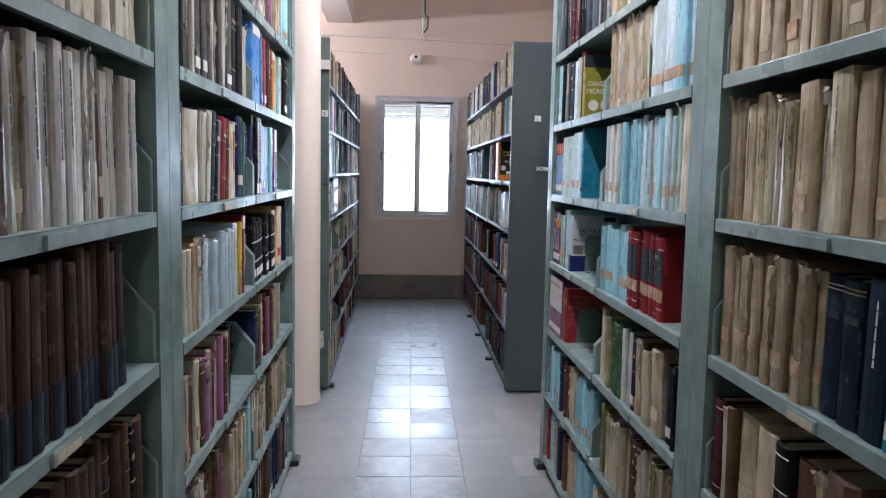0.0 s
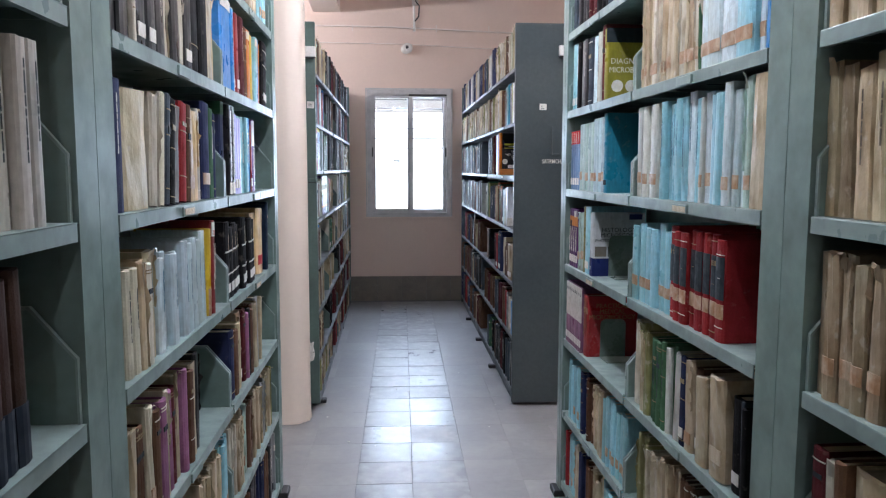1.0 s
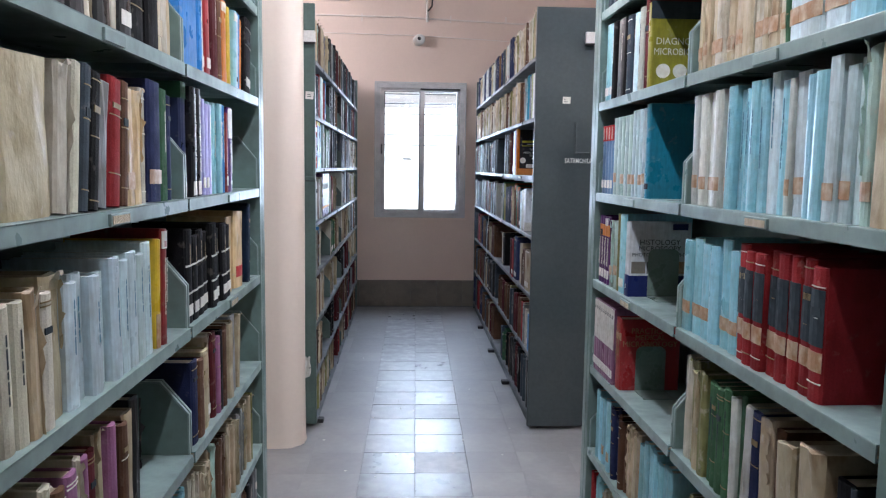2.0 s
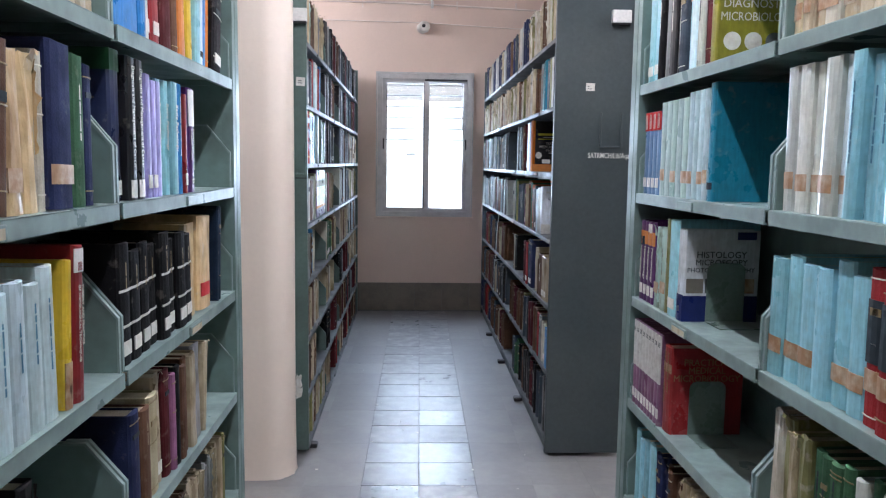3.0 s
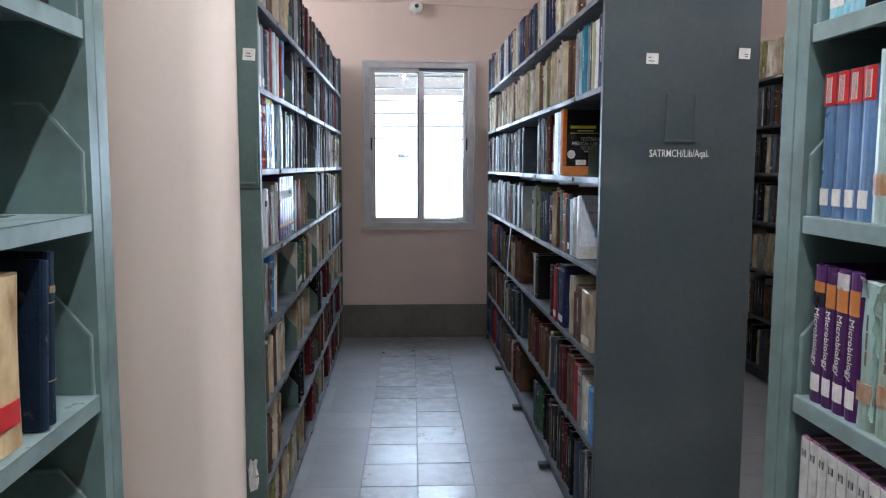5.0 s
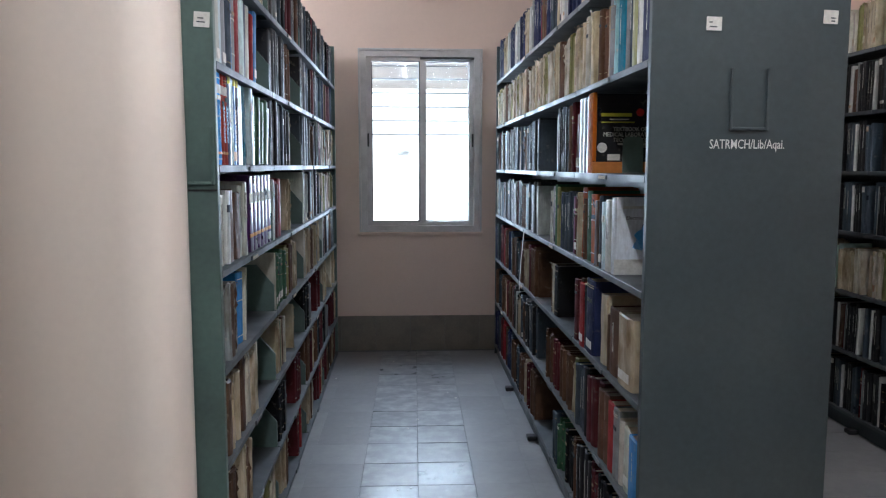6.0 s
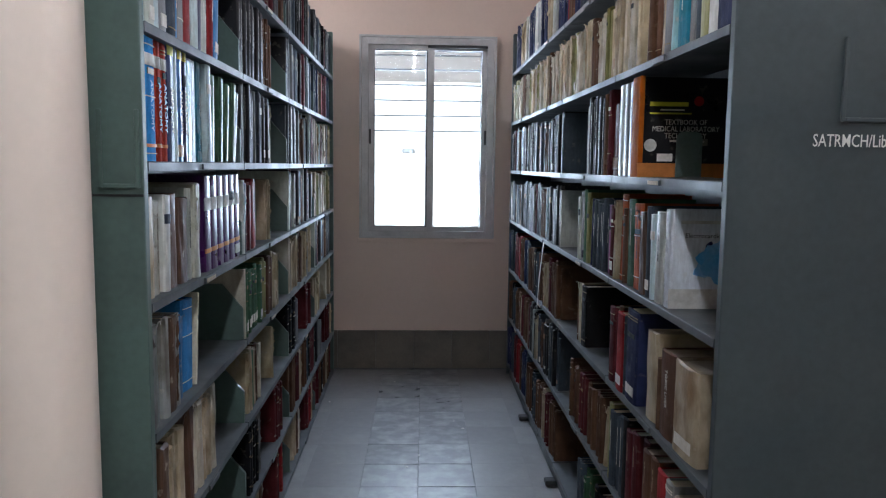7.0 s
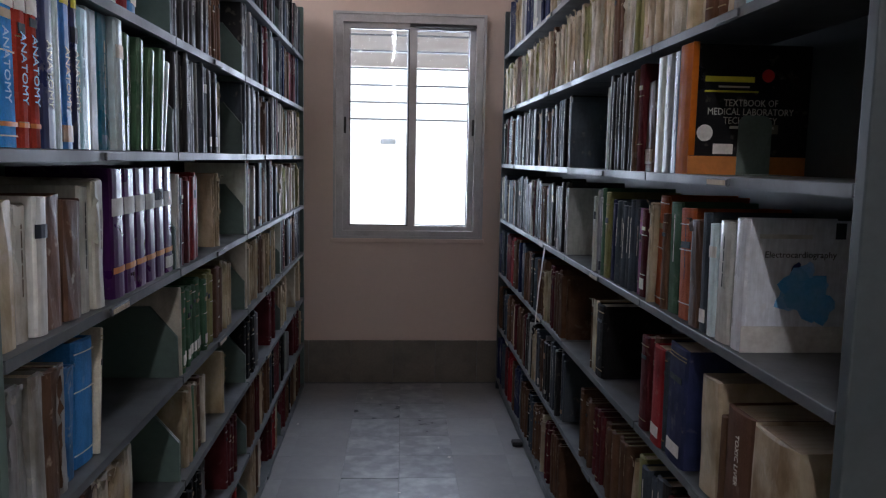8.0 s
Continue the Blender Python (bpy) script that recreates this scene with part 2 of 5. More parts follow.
def part(name, bm, mat, parent=None, label=""):
    me = bm if isinstance(bm, bpy.types.Mesh) else mesh_from(name, bm, mat)
    ob = new(name, me)
    if parent:
        ob.parent = parent
    if label:
        ob["label"] = label
    return ob


def structure(name, bm, mat, label, category):
    return tagged(part(name, bm, mat), label, category, kind="structure")


def prism(points, y0, y1):
    """An outline in x, z drawn out along y."""
    bm = bmesh.new()
    a = [bm.verts.new((x, y0, z)) for x, z in points]
    b = [bm.verts.new((x, y1, z)) for x, z in points]
    bm.faces.new(a)
    bm.faces.new(b[::-1])
    for i in range(len(a)):
        j = (i + 1) % len(a)
        bm.faces.new((a[j], a[i], b[i], b[j]))
    bmesh.ops.recalc_face_normals(bm, faces=bm.faces)
    return bm


# ---- the room ----
X0, X1, Y0, Y1, H = -3.2, 4.2, -3.0, 9.32, 3.62
WX0, WX1, WZ0, WZ1 = 0.052, 0.953, 0.936, 2.292
structure("floor", boxes((X0, Y0, -0.2, X1, Y1, -0.006)), M_GROUT, "grey cement floor tiles with dark dirty joints", "floor")
structure("ceiling", boxes((X0, Y0, H, X1, Y1 + 0.3, H + 0.15)), M_CEIL, "whitewashed pinkish concrete ceiling", "ceiling")
structure("wall_north", boxes((X0, Y1, -0.2, WX0, Y1 + 0.23, H), (WX1, Y1, -0.2, X1, Y1 + 0.23, H), (WX0, Y1, -0.2, WX1, Y1 + 0.23, WZ0), (WX0, Y1, WZ1, WX1, Y1 + 0.23, H)), M_WALL, "pinkish beige painted plaster wall round the window", "wall")
structure("wall_west", boxes((X0 - 0.2, Y0, -0.2, X0, Y1, H)), M_WALL, "pinkish beige painted plaster wall", "wall")
structure("wall_south", boxes((X0, Y0 - 0.2, -0.2, X1, Y0, H)), M_WALL, "pinkish beige painted plaster wall", "wall")
structure("wall_east", boxes((X1, Y0, -0.2, X1 + 0.2, Y1, H)), M_WALL, "pinkish beige painted plaster wall", "wall")
structure("beam", boxes((-0.5, Y0, 3.09, -0.22, Y1, H)), M_CEIL, "whitewashed concrete ceiling beam", "beam")
# plastered pillar with a softly rounded corner, chipped at the foot
PILLAR = [(-0.86, 5.402), (-0.86, 5.25), (-0.3, 5.25)] + [(-0.3 + 0.116 * math.sin(a), 5.366 - 0.116 * math.cos(a)) for a in [radians(9 * i) for i in range(1, 11)]] + [(-0.184, 5.402)]
chip = random.Random(11)
pil = bmesh.new()
levels = [-0.01, 0.02, 0.05, 0.1] + [0.3 + 0.4 * i for i in range(9)]
pillar_rings = []
for z in levels:
    swell = 0.012 * chip.uniform(0.2, 1) if z < 0.03 else 0.0
    pillar_rings.append([pil.verts.new((x + (swell * chip.uniform(0, 1) + chip.uniform(-0.0015, 0.0015) if x > -0.85 else 0), y - (swell * chip.uniform(0, 1.5) if y < 5.39 else 0) + chip.uniform(-0.001, 0.001), min(z, H))) for x, y in PILLAR])
for lo_, hi_ in zip(pillar_rings, pillar_rings[1:]):
    for i in range(len(PILLAR)):
        j = (i + 1) % len(PILLAR)
        pil.faces.new((lo_[i], lo_[j], hi_[j], hi_[i])).smooth = True
pil.faces.new(pillar_rings[-1])
bmesh.ops.recalc_face_normals(pil, faces=pil.faces)
structure("pillar", pil, M_PILLAR, "cream pink plastered pillar with a rounded corner beside the racks", "pillar")

# skirting of separate dark tiles
skirting = structure("baseboard", boxes((X0, Y1 - 0.012, 0, X1, Y1, 0.276)), M_GROUT, "dark grey-brown tiled skirting along the wall", "baseboard")
skirt_tile = mesh_from("skirting_tile", boxes((-0.132, -0.012, 0.012, 0.132, 0, 0.282), bevel=0.002), M_SKIRT)
for i in range(-3, 8):
    part("skirting_tile", skirt_tile, None, skirting).location = (0.42 + (i - 0.5) * 0.267, Y1 - 0.012, 0)

# window: aluminium frame with two sliding sashes
window = tagged(new("window_1"), "two-pane sliding aluminium window glaring with daylight", "window", kind="structure")
window.location = (0, Y1, 0)


def ring(x0, x1, z0, z1, w, y0, y1):
    bm = bmesh.new()
    for a in ((x0, z0, x1, z0 + w), (x0, z1 - w, x1, z1), (x0, z0 + w, x0 + w, z1 - w), (x1 - w, z0 + w, x1, z1 - w)):
        box_bm(bm, a[0], y0, a[1], a[2], y1, a[3])
    bmesh.ops.remove_doubles(bm, verts=bm.verts, dist=1e-5)
    return bm


part("window_frame", ring(WX0, WX1, WZ0, WZ1, 0.044, -0.014, 0.09), M_ALU, window)
for k, (a, c, y) in enumerate(((WX0 + 0.036, 0.545, 0.012), (0.485, WX1 - 0.036, 0.045))):
    sash = part("sash", ring(a, c, WZ0 + 0.03, WZ1 - 0.03, 0.05 if k == 0 else 0.044, y, y + 0.028), M_ALU, window)
    pane = part("pane", boxes((a + 0.03, y + 0.012, WZ0 + 0.06, c - 0.03, y + 0.016, WZ1 - 0.06)), M_GLASS, sash, "clear glass pane")
    pane.visible_shadow = False
    part("glazing_bead", ring(a + 0.046, c - 0.046, WZ0 + 0.076, WZ1 - 0.076, 0.006, y - 0.004, y + 0.006), M_BLACK, sash, "dark rubber glazing bead")
    hx = a + 0.012 if k == 0 else c - 0.022
    part("latch", boxes((hx, y - 0.012, 1.58, hx + 0.014, y, 1.68), bevel=0.003), M_BLACK, sash, "black plastic latch")
tagged(part("sticker", boxes((0.325, Y1 + 0.017, 1.515, 0.42, Y1 + 0.0225, 1.55)), M_FILM), "small grey paper sticker on the window pane", "sticker")
part("architrave", ring(WX0 - 0.016, WX1 + 0.016, WZ0 - 0.003, WZ1 + 0.016, 0.014, -0.02, 0.0), M_ALU, window)
# solid black strip draws the shade inside the track's slot
part("top_track", boxes((0.5, -0.008, WZ1 - 0.062, WX1 - 0.046, 0.01, WZ1 - 0.046)), M_BLACK, window, "dark slot of the sliding track")
part("window_sill", boxes((WX0 - 0.03, -0.02, WZ0 - 0.03, WX1 + 0.03, 0.0, WZ0 - 0.004), bevel=0.004), M_WALL, window)
structure("backdrop", boxes((-6, Y1 + 4, -4, 7, Y1 + 4.1, 9)), M_GLARE, "glaring white hazy daylight outside the window", "backdrop")
grille = tagged(new("window_grille"), "pale horizontal louvre bars outside the window glass", "grille")
grille.location = (0, Y1 + 0.19, 0)
for z in (1.678, 1.785, 1.892, 1.999, 2.106, 2.206):
    part("bar", boxes((WX0, 0, z - 0.005, WX1, 0.022, z + 0.005), bevel=0.002), M_GREYSHELF, grille)
tagged(part("eave_slab", boxes((-1.5, Y1 + 0.7, 2.16, 2.5, Y1 + 1.5, 2.6)), M_EAVE), "pale concrete eave slab over the window outside", "slab")

# ---- wall fittings ----
def tube_curve(name, points, radius, mat, parent=None, label=""):
    cu = bpy.data.curves.new(name, "CURVE")
    cu.dimensions, cu.bevel_depth, cu.bevel_resolution = "3D", radius, 2
    sp = cu.splines.new("POLY")
    sp.points.add(len(points) - 1)
    for p, q in zip(sp.points, points):
        p.co = (*q, 1)
    tmp = bpy.data.objects.new(name, cu)
    me = bpy.data.meshes.new_from_object(tmp)
    bpy.data.objects.remove(tmp)
    me.materials.clear()
    me.materials.append(mat)
    return part(name, me, None, parent, label)


W = Y1 - 0.012
conduit = tagged(new("electrical_conduit"), "painted electrical conduit clipped along the plaster wall", "conduit")
tube_curve("pipe", [(-2.0, W, 2.96), (0.3, W, 2.945), (1.5, W, 2.905), (3.2, W, 2.89)], 0.009, M_CEIL, conduit)
tube_curve("drop_pipe", [(0.56, W - 0.02, 2.9), (0.555, W - 0.02, 3.25), (0.55, W - 0.02, 3.6)], 0.013, M_WHITEPL, conduit)
tube_curve("black_wire", [(0.565, W - 0.045, 3.0), (0.605, W - 0.045, 3.05), (0.612, W - 0.045, 3.16), (0.575, W - 0.045, 3.2), (0.57, W - 0.045, 3.6)], 0.008, M_BLACK, conduit, "loose black wire")
part("junction", boxes((0.535, W - 0.05, 3.17, 0.6, W, 3.23), bevel=0.008), M_WHITEPL, conduit)
for cx in (-0.1, 0.79, 1.35):
    part("clip", boxes((cx, W - 0.012, 2.9, cx + 0.012, W + 0.01, 2.97)), M_CEIL, conduit)
tagged(tube_curve("cable", [(-2.0, W + 0.005, 2.79), (0.45, W + 0.005, 2.77), (1.3, W + 0.005, 2.735), (3.2, W + 0.005, 2.68)], 0.005, M_CEIL), "thin painted cable running along the wall", "cable")

# dome security camera
def turned(profile, seg=24):
    """A body of revolution round z from (radius, z) pairs."""
    bm = bmesh.new()
    rings = [[bm.verts.new((r * math.cos(2 * math.pi * i / seg), r * math.sin(2 * math.pi * i / seg), z)) for i in range(seg)] for r, z in profile]
    for a, c in zip(rings, rings[1:]):
        for i in range(seg):
            bm.faces.new((a[i], a[(i + 1) % seg], c[(i + 1) % seg], c[i]))
    bm.faces.new(rings[0][::-1])
    bm.faces.new(rings[-1])
    bmesh.ops.recalc_face_normals(bm, faces=bm.faces)
    for f in bm.faces:
        f.smooth = len(f.verts) == 4
    return bm


cctv = tagged(new("security_camera"), "small white security camera with a dark lens on the wall", "camera")
cctv.matrix_world = pose(0.47, Y1, 2.72, 90, 0, 12)
part("base", turned([(0.052, -0.012), (0.052, 0.025), (0.046, 0.034)]), M_WHITEPL, cctv)
part("head", turned([(0.03, 0.034), (0.05, 0.045), (0.055, 0.075), (0.05, 0.1), (0.034, 0.114)]), M_WHITEPL, cctv)
part("lens", turned([(0.017, 0.113), (0.017, 0.119), (0.01, 0.121)]), M_BLACK, cctv).location = (-0.014, 0.004, -0.001)

# fluorescent tube lights over the aisles, above the view; some are added fill
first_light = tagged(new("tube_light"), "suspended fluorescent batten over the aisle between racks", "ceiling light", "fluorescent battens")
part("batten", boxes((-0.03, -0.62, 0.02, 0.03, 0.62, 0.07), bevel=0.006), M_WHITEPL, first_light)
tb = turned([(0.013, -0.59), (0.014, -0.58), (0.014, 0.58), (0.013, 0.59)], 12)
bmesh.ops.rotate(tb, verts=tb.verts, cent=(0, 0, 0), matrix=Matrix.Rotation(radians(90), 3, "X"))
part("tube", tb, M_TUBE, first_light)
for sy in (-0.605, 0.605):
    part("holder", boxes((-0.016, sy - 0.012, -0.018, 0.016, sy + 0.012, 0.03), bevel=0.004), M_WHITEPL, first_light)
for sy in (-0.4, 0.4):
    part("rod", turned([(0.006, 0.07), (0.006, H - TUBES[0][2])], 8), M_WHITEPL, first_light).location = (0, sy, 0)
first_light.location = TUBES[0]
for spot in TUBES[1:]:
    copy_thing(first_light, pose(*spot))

# ---- racks ----
Z1 = [0.08, 0.40, 0.72, 1.045, 1.365, 1.69, 2.01]
Z2 = [0.10, 0.43, 0.755, 1.083, 1.41, 1.725, 2.045]
ZL2 = [0.04, 0.30, 0.58, 0.86, 1.142, 1.437, 1.718, 2.01]
DEEP, TOP = 0.272, 2.30


def outline_up(points, z0, z1):
    """An outline in x, y drawn up from z0 to z1."""
    bm = bmesh.new()
    a = [bm.verts.new((x, y, z0)) for x, y in points]
    b = [bm.verts.new((x, y, z1)) for x, y in points]
    bm.faces.new(a)
    bm.faces.new(b[::-1])
    for i in range(len(a)):
        j = (i + 1) % len(a)
        bm.faces.new((a[j], a[i], b[i], b[j]))
    bmesh.ops.recalc_face_normals(bm, faces=bm.faces)
    return bm


def rack(label, x, side, y0, bays, bay, zs, frame_mat, shelf_mat, post=0.085, lip=0.03, turn=0.0, plain=False):
    """A double-sided steel rack whose open face stands at x and looks to -side; it runs from y0 in bays."""
    ob = new("book_rack")
    tagged(ob, label, "bookcase", "steel book racks")
    ob.matrix_world = pose(x, y0, 0, 0, 0, turn)
    s = side
    length = bays * bay
    w = 2 * DEEP
    gap = 0.004 if plain else 0.009
    part("back_sheet", boxes((s * (DEEP - 0.003), 0.0, 0.06, s * (DEEP + 0.003), length, TOP - 0.03)), frame_mat, ob)
    for y, e in ((0, -1), (length, 1)):
        a, c = y, y + e * post
        if plain:
            panel = part("end_panel", boxes((0, y, 0.02, s * w, y + e * 0.026, TOP), bevel=0.003), frame_mat, ob)
        else:
            panel = part("end_panel", boxes((s * 0.03, y + e * 0.003, 0.03, s * (w - 0.03), y + e * 0.012, TOP - 0.002)), frame_mat, ob)
            for px, q in ((0, 1), (s * w, -1)):
                o = [(px, a), *([(px, a + e * post * 0.42), (px + q * s * 0.004, a + e * post * 0.46), (px, a + e * post * 0.5)] if e > 0 and y0 > 2 else []), (px, c), (px + q * s * 0.035, c), (px + q * s * 0.035, c - e * 0.004), (px + q * s * 0.008, c - e * 0.004), (px + q * s * 0.008, a + e * 0.004), (px + q * s * 0.035, a + e * 0.004), (px + q * s * 0.035, a)]
                part("post", outline_up(o, 0.02, TOP), frame_mat, ob)
                part("foot", boxes((px - 0.028, min(a, c) - 0.004, 0, px + 0.03, max(a, c) + 0.004, 0.03), bevel=0.006), M_BLACK, ob)
    tray = mesh_from("shelf", prism([(0.001, 0), (0, -0.002), (0, -lip), (s * 0.012, -lip), (s * 0.012, -lip + 0.003), (s * 0.003, -lip + 0.003), (s * 0.003, -0.003), (s * (DEEP - 0.005), -0.003), (s * (DEEP - 0.005), 0)], gap, bay - gap), shelf_mat)
    hold = mesh_from("label_holder", boxes((-s * 0.006, bay / 2 - 0.05, -lip * 0.95, 0, bay / 2 + 0.05, -lip * 0.2), bevel=0.0015), shelf_mat)
    slip = mesh_from("label_slip", boxes((-s * 0.007, bay / 2 - 0.043, -lip * 0.85, -s * 0.004, bay / 2 + 0.043, -lip * 0.35)), M_PAGES)
    plate = [(s * 0.012, -0.02), (s * 0.012, 0.105), (s * 0.08, 0.185), (s * (DEEP - 0.01), 0.185), (s * (DEEP - 0.01), -0.02)]
    pl = [mesh_from("side_plate", prism(plate, y, y + 0.004), frame_mat) for y in (gap - 0.002, bay - gap - 0.002)]
    rail = [mesh_from("edge_fold", prism([(s * 0.008, 0.0), (s * 0.008, 0.106), (s * 0.077, 0.189), (s * 0.12, 0.189), (s * 0.12, 0.184), (s * 0.08, 0.184), (s * 0.012, 0.104), (s * 0.012, 0.0)], y, y + 0.009), shelf_mat) for y in (gap - 0.005, bay - gap - 0.004)]
    foot = mesh_from("foot", boxes((-s * 0.032, -0.026, 0, s * 0.02, 0.028, 0.024), bevel=0.006), M_BLACK)
    for b in range(bays):
        for i, z in enumerate(zs):
            sh = part("shelf", tray, None, ob)
            sh.location = (0, b * bay, z)
            if (i + b) % 3:
                part("label_holder", hold, None, sh)
                if (i * 5 + b) % 4 == 0:
                    part("label_slip", slip, None, sh, "yellowed paper slip")
            if not plain or (s < 0 and b < 3):
                for p in pl if plain else pl + rail:
                    part(p.name.split(".")[0], p, None, sh)
    for k in range(1, bays) if s > 0 else (0.08,):
        part("foot", foot, None, ob).location = (0, k * bay, 0)
    part("kick_plate", boxes((s * 0.02, 0, 0.004, s * 0.024, length, zs[0] - lip)), frame_mat, ob)
    return ob


GREEN = "grey-green enamelled steel double-sided library rack full of books"
XL1, XR1, XL2, XR2 = -0.203, 1.03, -0.147, 1.025
BL1, BR1, B2 = 0.945, 0.866, 0.895
YL1, YR1, YS2, YSL = 2.36, 2.46, 5.54, 5.595
YL0, YR0 = YL1 - 0.172 - 2 * BL1, YR1 - 0.172 - 2 * BR1
rack(GREEN, XL1, -1, YL1, 2, BL1, Z1, M_GREEN, M_PALEGREEN)
rack(GREEN, XL1, -1, YL0, 2, BL1, Z1, M_GREEN, M_PALEGREEN)
rack(GREEN, XR1, 1, YR1, 2, BR1, Z1, M_GREEN, M_PALEGREEN)
rack(GREEN, XR1, 1, YR0, 2, BR1, Z1, M_GREEN, M_PALEGREEN)
left_rack = rack("dark green enamelled steel library rack with a card holder", XL2, -1, YSL, 4, B2, ZL2, M_DARKGREEN, M_GREYSHELF, lip=0.02, turn=-0.27, plain=True)
right_rack = rack("dark slate enamelled steel library rack with white painted lettering", XR2, 1, YS2, 4, B2, Z2, M_SLATE, M_GREYSHELF, lip=0.02, turn=-0.5, plain=True)
rack("dark slate steel library rack across the next aisle", 2.78, 1, YS2, 4, B2, Z2, M_SLATE, M_GREYSHELF, lip=0.02, plain=True)


# ---- writing ----
def lettering(text, size, mat, m, parent=None, name="lettering", align="CENTER", squeeze=1.0, bold=0.0):
    cu = bpy.data.curves.new(name, "FONT")
    cu.body, cu.size, cu.align_x, cu.align_y, cu.extrude, cu.resolution_u = text, size, align, "CENTER", 0.0004, 2
    cu.offset = size * bold
    tmp = bpy.data.objects.new(name, cu)
    me = bpy.data.meshes.new_from_object(tmp)
    bpy.data.objects.remove(tmp)
    me.materials.clear()
    me.materials.append(mat)
    me.transform(Matrix.Diagonal((squeeze, 1, 1, 1)))
    ob = part(name, me, None, parent)
    ob.matrix_local = m
    return ob


YP = YS2 - 0.0275

def face(x):
    """How far the end panel's face lies along y at x."""
    return YP - 0.0088 * (x - XR2) - 0.0006 if x > 1 else YSL - 0.0281 - 0.0047 * (x - XL2)


tagged(lettering("SATRMCH/Lib/Aqai.", 0.036, M_PAINT, pose(1.297, face(1.297), 1.494, 90, 0, -0.5), None, "lettering", "CENTER", 0.7, 0.0024), "white hand-painted lettering on the slate rack panel", "lettering")


def card_holder(x0, x1, z0, z1, mat, y):
    ob = tagged(new("card_holder"), "empty U-shaped steel card holder on a rack end panel", "card holder")
    ob.location = (x0, y, z0)
    w, h = x1 - x0, z1 - z0
    part("channel", boxes((0, -0.007, 0, 0.009, 0, h), bevel=0.002), mat, ob)
    part("channel", boxes((w - 0.009, -0.007, 0, w, 0, h), bevel=0.002), mat, ob)
    part("channel", boxes((0.009, -0.007, 0, w - 0.009, 0, 0.009), bevel=0.002), mat, ob)


card_holder(1.244, 1.354, 1.532, 1.698, M_SLATE, face(1.3) + 0.001)
card_holder(-0.236, -0.153, 1.383, 1.54, M_DARKGREEN, face(-0.2) + 0.001)


def sticker(x, z, w, h, dark):
    ob = tagged(part("sticker", boxes((-w / 2, -0.0012, -h / 2, w / 2, 0.0, h / 2)), M_PAPER), "small white torn paper sticker on a rack panel", "sticker")
    ob.matrix_world = pose(x, face(x) + 0.001, z, 0, rng.uniform(-6, 6), 0)
    for i, (dx, dz, a, c) in enumerate(dark):
        part("print", boxes((dx, -0.0018, dz, dx + a, -0.0006, dz + c)), M_INK_K, ob)


rng = random.Random(5)
sticker(1.193, 1.816, 0.042, 0.036, [(-0.012, -0.01, 0.02, 0.003), (-0.014, 0.002, 0.009, 0.003)])
sticker(1.513, 1.836, 0.04, 0.036, [(0.002, -0.012, 0.01, 0.003), (0.0, -0.004, 0.013, 0.003)])
sticker(-0.176, 1.822, 0.042, 0.04, [(-0.013, -0.008, 0.022, 0.003), (-0.011, 0.002, 0.016, 0.003)])


def sign_box(x, z):
    ob = tagged(new("sign_holder"), "small white plastic sign holder fixed to a rack end panel", "sign holder")
    ob.location = (x, face(x), z)
    part("body", boxes((-0.045, -0.03, -0.03, 0.045, 0.0, 0.03), bevel=0.004), M_WHITEPL, ob)
    part("cover", boxes((-0.043, -0.031, -0.037, 0.043, -0.002, -0.0295)), M_BLACK, ob, "dark underside")


sign_box(1.325, 2.14)
sign_box(-0.187, 2.125)
# pressed seam of the green end panel
part("panel_seam", boxes((-0.001, -0.0285, 1.366, -0.3, -0.024, 1.371)), M_BLACK, left_rack)


def torn_paper(x, y, z, w, h, seed):
    """A scrap of paper that has half come off: a crumpled sheet with a ragged outline."""
    q = random.Random(seed)
    bm = bmesh.new()
    n = 6
    grid = [[bm.verts.new((w * (i / (n - 1) - 0.5) + q.uniform(-0.12, 0.12) * w, -0.002 - q.uniform(0, 0.014) * (j / (n - 1)), h * (j / (n - 1) - 0.5) + q.uniform(-0.1, 0.1) * h)) for i in range(n)] for j in range(n)]
    for j in range(n - 1):
        for i in range(n - 1):
            if (i in (0, n - 2) or j in (0, n - 2)) and q.random() < 0.3:
                continue
            bm.faces.new((grid[j][i], grid[j][i + 1], grid[j + 1][i + 1], grid[j + 1][i]))
    ob = tagged(part("torn_paper", bm, M_PAPER), "crumpled white torn paper scrap stuck to a green rack panel", "paper scrap")
    ob.location = (x, y, z)


torn_paper(-0.195, face(-0.19), 0.345, 0.036, 0.11, 3)

